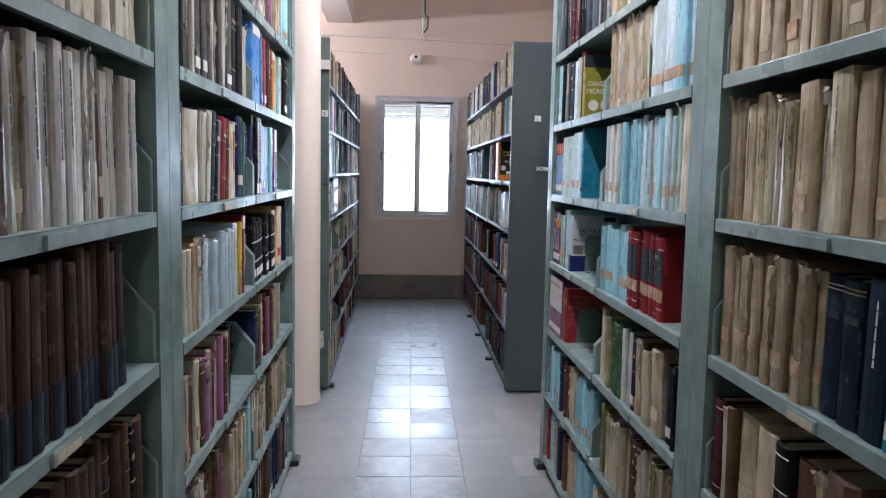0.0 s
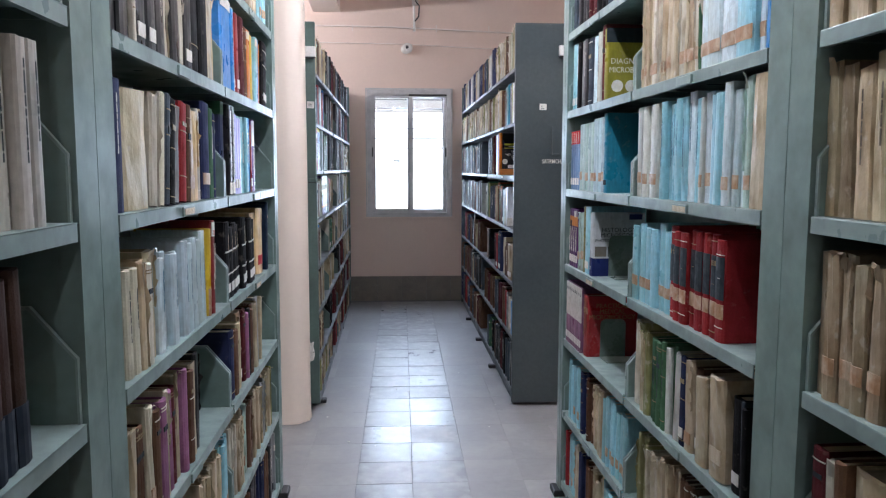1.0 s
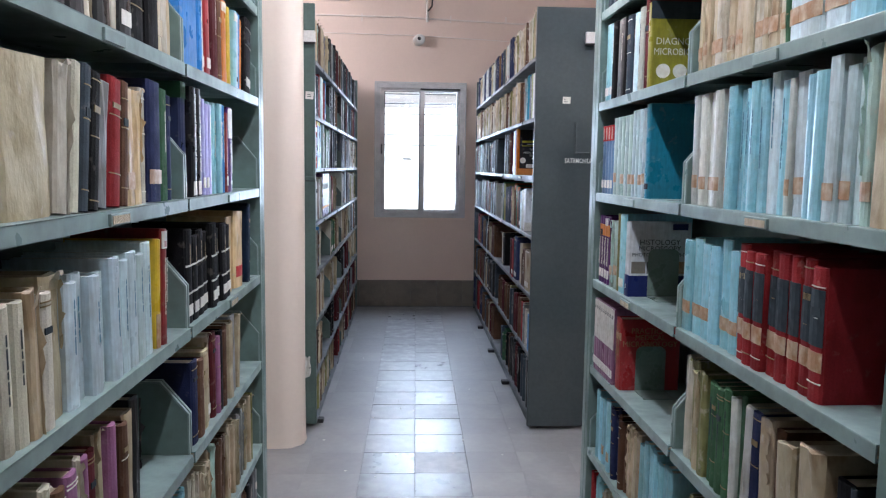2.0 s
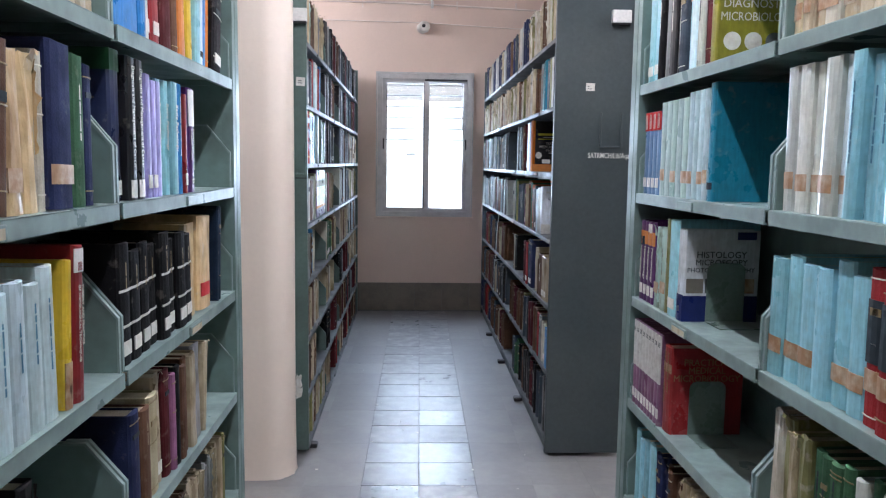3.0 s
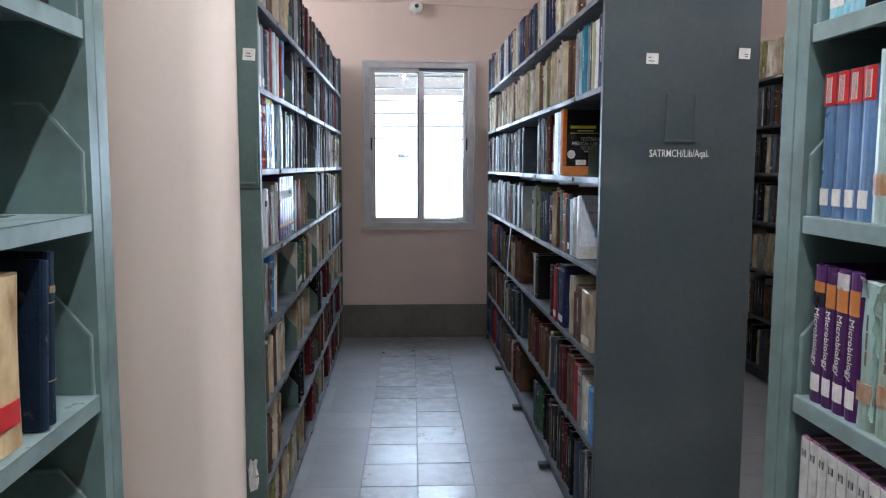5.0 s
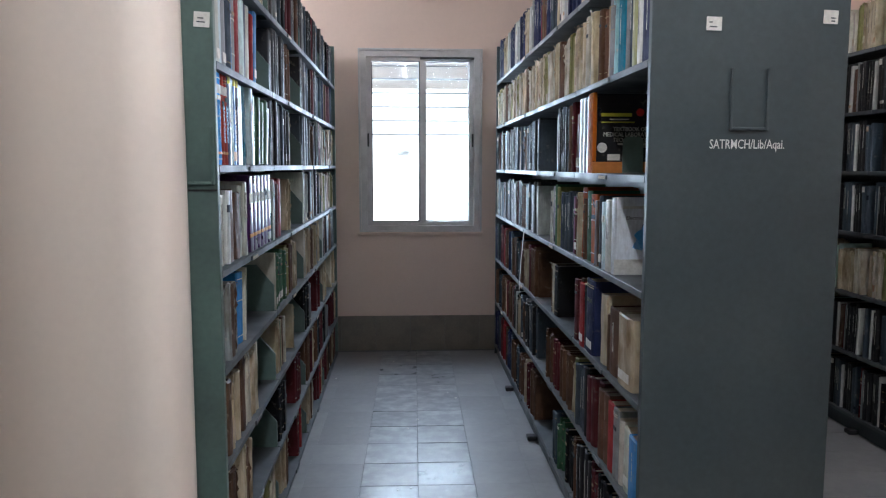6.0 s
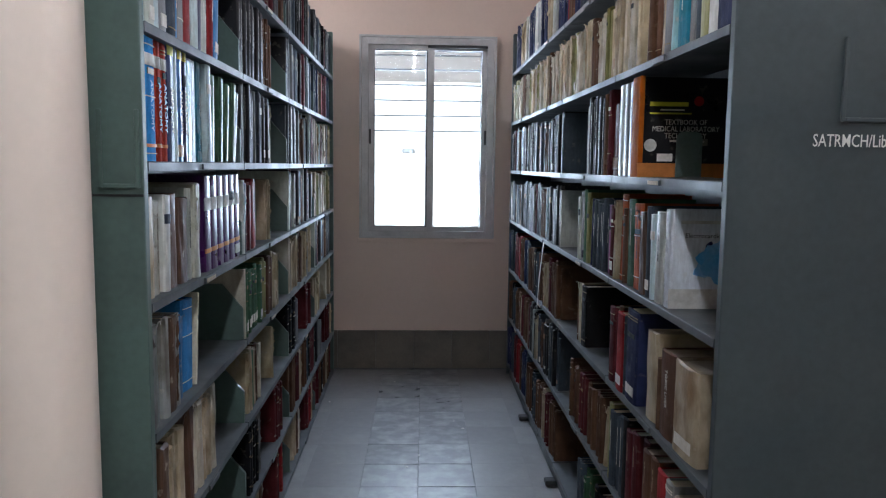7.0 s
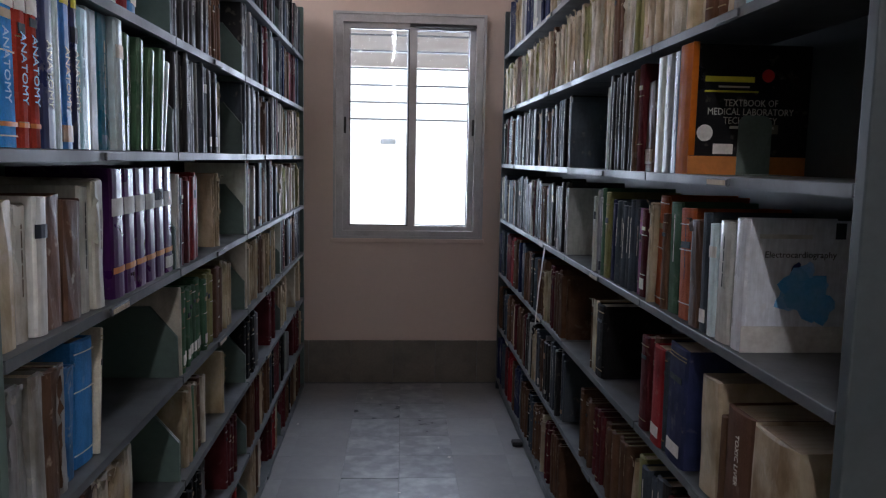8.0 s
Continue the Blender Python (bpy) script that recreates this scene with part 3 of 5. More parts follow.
# ---- books ----
M_FOOT = material("dark_blue_spine_foot", (0.012, 0.018, 0.03), 0.6, scale=30, amount=0.4, bump=0.05, spec=0.2)
PAL = {"amber": (0.66, 0.49, 0.26), "ink": (0.008, 0.018, 0.036), "rust": (0.42, 0.1, 0.03), "dun": (0.37, 0.3, 0.2), "tan": (0.5, 0.425, 0.29), "cream": (0.6, 0.575, 0.475), "umber": (0.06, 0.034, 0.026), "brown": (0.12, 0.062, 0.037), "red": (0.27, 0.022, 0.025), "maroon": (0.1, 0.018, 0.022), "ash": (0.5, 0.5, 0.455), "navy": (0.02, 0.028, 0.078), "blue": (0.03, 0.21, 0.52), "sky": (0.26, 0.55, 0.64), "pale": (0.55, 0.69, 0.73), "teal": (0.01, 0.17, 0.25), "green": (0.055, 0.14, 0.075), "olive": (0.25, 0.25, 0.1), "black": (0.009, 0.009, 0.01), "grey": (0.25, 0.265, 0.27), "white": (0.56, 0.585, 0.54), "purple": (0.075, 0.013, 0.11), "violet": (0.36, 0.33, 0.66), "yellow": (0.72, 0.5, 0.04), "orange": (0.65, 0.2, 0.04), "mint": (0.42, 0.6, 0.55), "slate": (0.055, 0.075, 0.095), "mauve": (0.3, 0.13, 0.24)}
FINISH = {"c": 0, "g": 1, "p": 2}
made = {}


def flat(bm):
    """Vertices and faces of a bmesh as plain lists."""
    bm.verts.index_update()
    out = ([tuple(v.co) for v in bm.verts], [[v.index for v in f.verts] for f in bm.faces])
    bm.free()
    return out


def cover_shape(t, h, d, wear=0):
    """Boards and rounded spine; wear above 0 makes head and spine ragged."""
    bm = bmesh.new()
    q = random.Random(wear)
    rag = 0.0042 if wear else 0.0006
    r = min(0.007, t * 0.24)
    w = min(0.0028, t * 0.2)
    out = [(d, -t / 2), (r, -t / 2), (r * 0.35, -t * 0.4), (0, -t * 0.15), (0, t * 0.15), (r * 0.35, t * 0.4), (r, t / 2), (d, t / 2)]
    inn = [(d, t / 2 - w), (r + w, t / 2 - w), (r + w, -t / 2 + w), (d, -t / 2 + w)]
    sag = [0.0, 0.0, 0.001, 0.0025, 0.0025, 0.001, 0.0, 0.0, 0, 0, 0, 0]
    rings = [[bm.verts.new((x, y, 0)) for x, y in out + inn]]
    if wear:
        for k in (0.32, 0.66):
            rings.append([bm.verts.new((x + (q.uniform(-0.2, 0.8) * rag if 0 < i < 7 else 0), y + (q.uniform(-0.0012, 0.0008) * (1 if y > 0 else -1) if i < 8 else 0), h * k)) for i, (x, y) in enumerate(out + inn)])
    lo = rings[0]
    hi = [bm.verts.new((x + q.uniform(-0.3, 1) * rag, y + q.uniform(-0.0015, 0.001) * (1 if y > 0 else -1) * (wear > 0), h - g + q.uniform(-1, 0.6) * rag)) for (x, y), g in zip(out + inn, sag)]
    n = len(lo)
    rings.append(hi)
    for r0, r1 in zip(rings, rings[1:]):
        for i in range(n):
            j = (i + 1) % n
            bm.faces.new((r0[i], r0[j], r1[j], r1[i]))
    for v, flip in ((lo, True), (hi, False)):
        for w4 in ((0, 1, 10, 11), (1, 2, 3, 4, 5, 6, 9, 10), (6, 7, 8, 9)):
            f = [v[i] for i in w4]
            bm.faces.new(f[::-1] if flip else f)
    bmesh.ops.recalc_face_normals(bm, faces=bm.faces)
    return flat(bm)


def pages_shape(t, h, d):
    w = min(0.0028, t * 0.2)
    return flat(boxes((0.009, -t / 2 + w, 0.003, d - 0.004, t / 2 - w, h - 0.005)))


def band_shape(t, z0, z1, width):
    w = t * width / 2
    r = min(0.007, t * 0.24)
    k = r * 0.35 if width > 0.7 else 0.0
    return flat(outline_up([(k - 0.0006, -w), (-0.0007, -t * 0.15 * min(1, width * 2)), (-0.0007, t * 0.15 * min(1, width * 2)), (k - 0.0006, w), (0.004, w * 0.9), (0.004, -w * 0.9)], z0, z1))


def title_shape(t, z0, z1, seed):
    """A strip down the spine: word-long bars joined by hairlines."""
    q = random.Random(seed)
    half = min(0.0025, t * 0.075)
    left, z = [], z0
    while z < z1 - 0.006:
        top = min(z1, z + q.uniform(0.009, 0.03))
        left += [(half, z), (half * q.uniform(0.8, 1), top), (0.0003, top + 0.0005), (0.0003, top + 0.003)]
        z = top + 0.0035
    m = len(left)
    v = [(-0.0009, -y, z) for y, z in left] + [(-0.0009, y, z) for y, z in left]
    return v, [[i, i + 1, m + i + 1, m + i] for i in range(m - 1)]


def torn_shape(t, h, seed):
    """A strip of wrapper that has come away from one edge of the spine."""
    q = random.Random(seed)
    y, n = t * q.choice((-0.46, 0.46)), 13
    z0, z1 = h * q.uniform(0.0, 0.6), h * q.uniform(0.85, 1.02)
    v = []
    for i in range(n):
        z = z0 + (z1 - z0) * i / (n - 1)
        v += [(0.004, y, z), (-q.choice((0.0, 0.002, 0.004, 0.01)) * q.random(), y + q.uniform(-0.003, 0.003), z + q.uniform(-0.006, 0.006))]
    return v, [[2 * i, 2 * i + 1, 2 * i + 3, 2 * i + 2] for i in range(n - 1)]


def flap_shape(t, h, seed):
    """A curled scrap of wrapper standing off the head of the spine."""
    q = random.Random(seed + 50)
    y0, w, n = t * q.uniform(-0.4, 0.1), t * q.uniform(0.3, 0.55), 6
    v = []
    for i in range(n):
        k = i / (n - 1)
        x, z = -0.012 * k * q.uniform(0.6, 1.2), h - 0.025 + 0.03 * math.sin(2.2 * k)
        v += [(x + 0.001, y0 + q.uniform(-0.002, 0.002), z), (x, y0 + w * (1 - 0.5 * k) + q.uniform(-0.003, 0.003), z + q.uniform(-0.005, 0.005))]
    return v, [[2 * i, 2 * i + 1, 2 * i + 3, 2 * i + 2] for i in range(n - 1)]


def mesh_of(key, shape, mat):
    if key not in made:
        me = bpy.data.meshes.new(key[0])
        me.from_pydata(shape[0], [], shape[1])
        me.materials.append(mat)
        made[key] = me
    return made[key]


# joined store for the many books that stand too far off to be picked out one by one
MANY = {"v": [], "f": [], "m": [], "c": []}
MANY_MATS = COVERS["tint"] + [M_PAGES, M_PAPER, M_TAPE, M_INK_W, M_INK_K, M_INK_G, M_BAND, M_FOOT, M_FADED, M_TEALP]


def store(shape, m, mat, color):
    o = len(MANY["v"])
    MANY["v"] += [tuple(m @ Vector(p)) for p in shape[0]]
    MANY["f"] += [[o + i for i in f] for f in shape[1]]
    MANY["m"] += [MANY_MATS.index(mat)] * len(shape[1])
    MANY["c"] += [(*color, 1)] * len(shape[0])


def book(x, y, z, side, t, h, d, color, finish="c", lean=0.0, marks="", yaw=0.0, label="", push=None, single=True):
    t, h, d = round(t * 500) / 500, round(h * 100) / 100, round(d * 50) / 50
    v = rng.uniform(0.82, 1.18)
    c = PAL[color] if isinstance(color, str) else color
    c = tuple(min(1, k * v * rng.uniform(0.97, 1.03)) for k in c)
    inset = rng.uniform(0.005, 0.024) if push is None else push
    rise = abs(math.sin(radians(lean))) * t / 2
    m = pose(x + side * inset, y, z + 0.0005 + rise, lean * -1, 0, yaw + (0 if side > 0 else 180))
    if side < 0:
        m = pose(x + side * inset, y, z + 0.0005 + rise, -lean, 0, 0) @ pose(0, 0, 0, 0, 0, yaw + 180)
    bits = [("page_block", (t, h, d), lambda: pages_shape(t, h, d), M_PAGES)]
    if "l" in marks:
        bits.append(("spine_label", (t, 1), lambda: band_shape(t, 0.02, 0.048, 0.66), M_PAPER))
    if "b" in marks and rng.random() < 0.8:
        s = rng.randint(0, 2)
        low = 0.03 + 0.006 * (int(z * 10) % 4)
        bits.append(("tape_band", (t, low, s), lambda s=s: band_shape(t, low + 0.003 * s, low + 0.03 + 0.004 * s, (0.98, 0.96, 0.85)[s]), M_TAPE))
    if "r" in marks:
        bits.append(("spine_label", (t, 9), lambda: band_shape(t, 0.035, 0.07, 0.75), M_RED))
    if "d" in marks:
        bits.append(("spine_foot", (t, 5), lambda: band_shape(t, 0.001, 0.085, 0.97), M_FOOT))
    if "v" in marks:
        bits.append(("spine_panel", (t, 3), lambda: band_shape(t, 0.1, 0.2, 0.96), M_INK_K))
        bits.append(("spine_band", (t, 4), lambda: band_shape(t, 0.055, 0.09, 0.96), M_TAPE))
    if "n" in marks:
        for z0 in (0.075, 0.145):
            bits.append(("spine_band", (t, z0), lambda z0=z0: band_shape(t, z0, z0 + 0.005, 0.96), M_BAND))
    for key, mk in (("w", M_INK_W), ("k", M_INK_K), ("o", M_INK_G)):
        if key in marks and (finish != "p" or key == "k"):
            s = rng.randint(0, 5)
            z0, z1 = round(h * rng.choice((0.35, 0.45)), 2), round(h * rng.choice((0.8, 0.88)), 2)
            if key == "o":
                z0, z1 = round(h * 0.62, 2), round(h * 0.86, 2)
            bits.append(("title", (t, z0, z1, s, key), lambda z0=z0, z1=z1, s=s: title_shape(t, z0, z1, s), M_FADED if finish == "p" else M_TEALP if key == "k" and color in ("sky", "pale") else mk))
    dress = random.Random(int(y * 9973) + int(z * 499))
    if finish == "c" and not set("ndowxt") & set(marks) and dress.random() < 0.65:
        ink = M_INK_G if dress.random() < 0.75 else M_INK_W
        s = dress.randint(0, 5)
        for k in ((0.1, 0.9), (0.06, 0.52, 0.93), (0.14, 0.62, 0.85), (0.25, 0.7), (0.9, 0.93), (0.1, 0.6, 0.9))[s]:
            bits.append(("spine_rule", (t, h, k), lambda k=k: band_shape(t, h * k, h * k + 0.0022, 0.94), ink))
        if s < 5:
            bits.append(("title", (t, h, "block", s), lambda s=s: band_shape(t, h * (0.76 - 0.06 * (s % 3)), h * (0.8 - 0.05 * (s % 3)), 0.6), M_INK_G if s % 2 else M_INK_K))
    if finish == "g" and not marks and t > 0.015 and dress.random() < 0.55:
        s = dress.randint(0, 3)
        bits.append(("spine_band", (t, h, "g", s), lambda s=s: band_shape(t, *((h * 0.86, h * 0.97), (h * 0.7, h * 0.8), (0.012, 0.04), (h * 0.1, h * 0.16))[s], 0.97), dress.choice((M_INK_W, M_FOOT, M_TAPE, M_BAND))))
    if finish == "p" and t < 0.06 and dress.random() < 0.5:
        s = dress.randint(0, 7)
        bits.append(("torn_flap", (t, h, s), lambda s=s: flap_shape(t, h, s), COVERS["object" if single else "tint"][2]))
    if finish == "p" and dress.random() < 0.14:
        s = dress.randint(0, 4)
        bits.append(("spine_label", (t, "p", s), lambda s=s: band_shape(t, 0.02 + 0.006 * s, 0.05 + 0.008 * s, 0.7), M_PAGES if s % 2 else M_TAPE))
    if finish == "p" and rng.random() < 0.45 and t < 0.06:
        s = rng.randint(10, 19)
        bits.append(("torn_wrapper", (t, h, s), lambda s=s: torn_shape(t, h, s), COVERS["object" if single else "tint"][2]))
    if not single:
        store(cover_shape(t, h, d, rng.randint(1, 40) if finish == "p" else 0), m, COVERS["tint"][FINISH[finish]], c)
        for _, _, make, mat in bits:
            store(make(), m, mat, c)
        return None
    wear = rng.randint(1, 8) if finish == "p" else 0
    ob = new("book", mesh_of(("cover", t, h, d, finish, wear), cover_shape(t, h, d, wear), COVERS["object"][FINISH[finish]]))
    ob.color = (*c, 1)
    ob.matrix_world = m
    words = {"c": "worn cloth-bound book", "g": "laminated textbook", "p": "book in worn paper wrapper"}[finish]
    name = color if isinstance(color, str) else "coloured"
    how = " leaning" if abs(lean) > 3 else " upright"
    tagged(ob, label or (("thick " if t > 0.05 else "") + name + " " + words + how + " on a steel shelf"), "book", "library books")
    for key, text, ink in (("t", "Basic Pathology", M_INK_W), ("x", "TOXIC LIVER", M_INK_W)):
        if key in marks:
            lettering(text, 0.02, ink, Matrix(((0, 0, -1, -0.0014), (0, -1, 0, 0), (-1, 0, 0, h * 0.8), (0, 0, 0, 1))), ob, "spine_title", "LEFT", 0.85)
    for nm, key, make, mat in bits:
        part(nm, mesh_of((nm, *key), make(), mat), None, ob).color = ob.color
    return ob


def run(rackx, side, ystart, z, spec, single=False, limit=9.0):
    """Fills a shelf from ystart towards +y. spec: words 'colour[.finish][*count][@thickness_mm][^height_cm][/lean][!marks]' or '_centimetres' for a gap."""
    y = ystart
    last = None
    tilt = 0.0
    words = spec.split()
    scale = 1.0
    if words[0][0] == "=":
        # stretch the row so that it ends where it should
        end = float(words.pop(0)[1:])
        total = fixed = 0.0
        for w in words:
            if w[0] == "_":
                fixed += float(w[1:]) / 100
            else:
                w = w.split("!")[0]
                n = int(w.split("*")[1].split("@")[0].split("^")[0]) if "*" in w else 1
                th = float(w.split("@")[1].split("^")[0].split("/")[0]) if "@" in w else 28
                total += n * (th / 1000 + 0.0012)
        scale = (end - ystart - fixed) / total
    for word in words:
        if word[0] == "_":
            y += float(word[1:]) / 100
            continue
        marks = ""
        if "!" in word:
            word, marks = word.split("!")
        cur, key, got = "", "base", {}
        for ch in word:
            if ch in "*@^/":
                got[key] = cur
                key, cur = ch, ""
            else:
                cur += ch
        got[key] = cur
        color, _, fin = got["base"].partition(".")
        for i in range(int(got.get("*", 1))):
            t = round(float(got.get("@", 28)) / 1000 * scale * rng.uniform(0.9, 1.1) * 500) / 500
            h = float(got.get("^", 25)) / 100 + (rng.uniform(-0.02, 0.012) if fin == "p" else rng.uniform(-0.012, 0.01))
            tilt = 0.75 * tilt + rng.gauss(0, 0.75)
            lean = float(got.get("/", 0)) + tilt
            span = t / math.cos(radians(lean)) + 0.0012
            if y + span > limit:
                return last
            last = book(rackx, y + span / 2, z, side, t, h, 0.18 + 0.02 * rng.randint(0, 2), color, fin or "c", lean, marks, rng.uniform(-1.2, 1.2), single=single)
            y += span
    return last

# ---- shelf contents, from the open end of each bay ----
# left rack by the camera
S = [
    (XL1, -1, YL1 + 0.03, Z1, {
        5: "=3.27 black.g*2@36^27!w cream@10^26 black.g*2@34^27!l grey.g@12^26 black.g@40^27!w cream.p@14^26 black.g@42^28 cream.p@16^26/3 black.g@40^28!l black@46^27 black@38^27 tan.p@26^26 cream.p@24^25 tan.p@22^25",
        4: "=3.24 navy@42^25!w tan.p@84^26 cream.p@26^23/5 cream@16^24/5 slate@18^25/6 black@24^24/6 grey.p@26^23/7 red@34^25/4 brown@20^25/4 amber.p@32^25 amber.p@28^25 cream@14^25 navy@46^26!b green@26^25!w navy@22^25",
        3: "=3.06 cream*3@28^22!k tan.p@26^22 cream@30^22 tan.p@44^23 pale.g*6@34^22!k pale.g*3@34^23!k",
        2: "=2.98 tan.p@26^22 brown@18^21 brown@34^22 cream.p@20^23 brown@26^22 mauve@30^24 cream.p@16^23 mauve@22^24 maroon@20^23 tan.p@26^24 mauve@22^24 cream@12^23 brown@22^24 tan.p@30^24 black.p@24^24/2",
    }),
    (XL1, -1, YL1 + BL1 + 0.016, Z1, {
        5: "=4.2 blue.g@62^27 blue.g@14^27!w white.g@14^26!l red.g@22^26!l maroon@26^25!w brown@20^24 orange.g@22^24 cream@16^25 yellow.g@18^25 sky.g@16^24/4 pale.g@20^24/5 blue.g@18^24/5 orange@16^25/5 black@34^25/7!l",
        4: "=3.8 _15 violet.g*3@30^26!l violet.g@28^26!w sky.g*3@32^26!t blue@36^25!w orange.g@16^24!w red.g@18^24!l",
        3: "black*8@62^23!nlo amber.p@82^25/1 amber.p@112^26/2!r _3.5 ink@24^27/6 ink@28^27/4",
        2: "=3.95 _3 navy@44^22 brown@38^22!o tan@48^22 tan.p@34^24!l maroon@32^24 mauve@18^23 black@26^24 brown@30^23 brown@28^24 tan.p@38^25 grey.p@46^26 tan.p@18^24/6 tan.p@30^24/8",
    }),
    (XL1, -1, YL0 + BL1 + 0.04, Z1, {
        5: "=2.15 tan.p*4@34^25 cream.p*6@36^24 tan.p@30 cream.p*5@38^24 tan.p@50^24",
        4: "=2.107 ash.g*2@40^28!k ash.p*4@44^28!k brown.p@40^28 ash.p@30^27!k dun.p@34^27 ash.g*4@40^28!k ash.g@42^28 ash.p*2@30^28!k brown.p@24^27 ash.g@36^26!k ash.g@40^27!k ash.g*2@34^27!k",
        3: "=2.02 cream.p@60^22 _1 umber*5@38^27!d umber*3@38^27!d umber*11@38^27!d",
        2: "=2.11 black*5@36^25 umber*12@36^25 brown@22^24 black@20^24 umber@40^24",
    }),
    # right rack by the camera
    (XR1, 1, YR1 + 0.005, Z1, {
        5: "=3.31 blue.g@56^29 pale.g@20^28!b sky.g@70^28!b pale.g*2@62^28!b pale.g@52^27!b green@10^24/4 cream.p@20^28!b tan.p*2@32^28!b cream.p@36^28!b tan.p*3@36^29!b cream.p@34^28!b tan.p*3@34^29!b",
        4: "=3.31 tan.p@84^27 mint.p@26^27!b pale.g*3@36^27!b sky.g*2@40^27!b pale.g@46^27!b white.g@14^27!b sky.g@34^27!k pale.g@34^27!k sky.g*5@34^27!k pale.g@38^27!b white.g*4@40^27!b",
        3: "=3.31 _19 red*8@44^25!v sky.g*6@54^24!b",
        2: "=3.31 _5 black@14^22 slate@12^23 black@44^22!l _1 tan.p@62^24/2 brown@10^22 tan.p@58^24 brown@30^24!l tan.p@40^23 navy@32^23!l white.p@28^25/-2 green@18^24 white.g@22^25 green*4@26^25!k olive.p@30^25 tan.p@28^24 olive.p@34^25 cream.p@36^25/-2",
    }),
    (XR1, 1, YR1 + BR1 + 0.012, Z1, {
        5: "=4.175 _35.5 maroon@26^27 white.g@26^25!k pale.g@30^25 sky.g@24^25 slate@34^25 black.g*2@30^25!w grey.g@26^25 black@24^25!w sky.g*2@42^26!l",
    }),
    (XR1, 1, YR0 + BR1 + 0.01, Z1, {
        5: "=2.275 dun.p*3@40^25 dun.p*2@36^26 rust.p@30^25 dun.p*2@44^25 tan.p@20^26/5 dun.p*2@30^25 tan.p*4@40^26 tan.p*4@30^24",
        4: "=2.275 dun.p@30^25 dun.p@30^24 black@26^25 white.p@40^27/3 dun.p*2@56^27 dun.p*2@56^27 tan.p@58^27!k cream.p@44^27!k tan.p@60^27!k dun.p*2@48^26!k tan.p*3@44^26!k dun.p*2@44^26",
        3: "=2.275 ink@50^26 ink@46^26!o navy@48^26 teal@62^25!wl ink@70^27!w ink*2@58^26 dun.p*11@36^26!b",
        2: "=2.275 navy*2@40^22 maroon@34^23 tan.p@30 slate@40^22 brown.p@60^23 tan.p@30^22 brown@50^23 black@44^22!l tan.p*2@62^23 brown@22^24 cream.p@24^24 maroon@30^24",
    }),
    # rack beside the window aisle, on the slate side
    (XR2, 1, YS2 + 0.012, Z2, {
        5: "=6.42 navy@80^26!w white.g@28^25!k olive.g@30^25!w slate@26^25!w grey@22^25 teal@46^26!w sky.p@24^25 grey@30^24 tan.p@28^24!k brown*2@26^24 tan.p*2@26^24 olive@24^24 cream@22^25 tan.p*3@20^24",
        2: "=6.415 _9 tan.p@105^21!l brown@70^22!x brown@16^20 tan.p@72^23/3 _7 navy@80^26!l slate@12^25 red@46^25!l brown@26^25 maroon@38^25",
        1: "=6.42 blue.g@62^20!w white.p@40^22!l cream@24^22 grey@30^23 red@40^24 brown*2@32^24!o maroon*3@30^24!o black@26 slate*3@26^24!w olive@24",
    }),
    (XL2, -1, YSL + 0.02, ZL2, {
        6: "=6.25 sky.g@28^24!k white.g@26^24!l pale.g@22^24 grey.g@24^24!l slate@26^24 blue.g@18^24!w grey@26^25 red.g@26^25!w pale.g@22^25 navy.g@30^25/4 white.g@22^25/4!k red@26^24/5!w blue.g@28^24/7!l",
        5: "=6.44 _30.5 sky.g@44^26!k pale.g@40^26 teal.g@38^26!w pale.g@28^26 green.g*3@20^23/3!w green.g*4@22^23/7!w pale.g@14^22/12",
        4: "=6.01 tan.p@60^23 white.p@42^23!k white.g@40^23 brown.p*2@60^23 white.g@46^23!k white.p@52^23!k",
        3: "=5.98 grey.p*3@34^22 brown.p@40^22/2 grey.p@34^22 blue.p@44^22/3 blue@84^23/3 cream@10^24/7",
        1: "brown.p*5@34^22 tan.p*3@30^23 brown.p*2@26^23 tan.p@22^24/5",
        2: "=6.14 brown.p*2@34^22 tan.p*3@30^22 brown.p*2@30^23 cream.p*2@30^22 tan.p*2@28^23 cream.p@26^23/3",
    }),
    (XR2 + 0.0078, 1, YS2 + B2 + 0.012, Z2, {
        4: "brown.p@64^25!l maroon@40^27 brown@26^26 white.g@22^27 black.g*2@24^27!w white.g@18^26 black.g*6@24^27!w grey.g@18^26 white.g@20^26!k _11",
        3: "maroon@40^24!l mauve@26^24 slate*7@28^24!w navy*2@26^23 olive@40^25 green@34^26!w grey.g*3@22^25 white.g@18^25",
        2: "_37 black@90^23 tan.p@30^24 cream.p@20^24/3 brown@22^24",
        1: "_2 tan.p@24^22/-7 brown*9@30^22!o maroon*4@26^22 _3 brown*6@22^22",
        0: "black*4@30^22 orange@30^20/3 _6 green*3@24^21 slate*5@24^22",
    }),
    (XL2 + 0.0042, -1, YSL + B2 + 0.012, ZL2, {
        6: "black.g*15@26^25!w brown*6@22^25",
        5: "_1 black.g@34^25!w grey.g@12^25 black.g*7@26^25!w grey.g@12^25 slate.g*4@24^25 black.g*5@24^25!l tan.p@20^22",
        4: "white.g@20^23!k black.g@26^24 maroon@22^23 black@18^24 maroon.g@26^23 red.g*3@32^23 red.g@26^23 _22 tan.p*3@26^23",
        3: "cream@14^22 green*9@30^22!l olive*4@28^22 brown*3@34^22 tan.p*5@24^22",
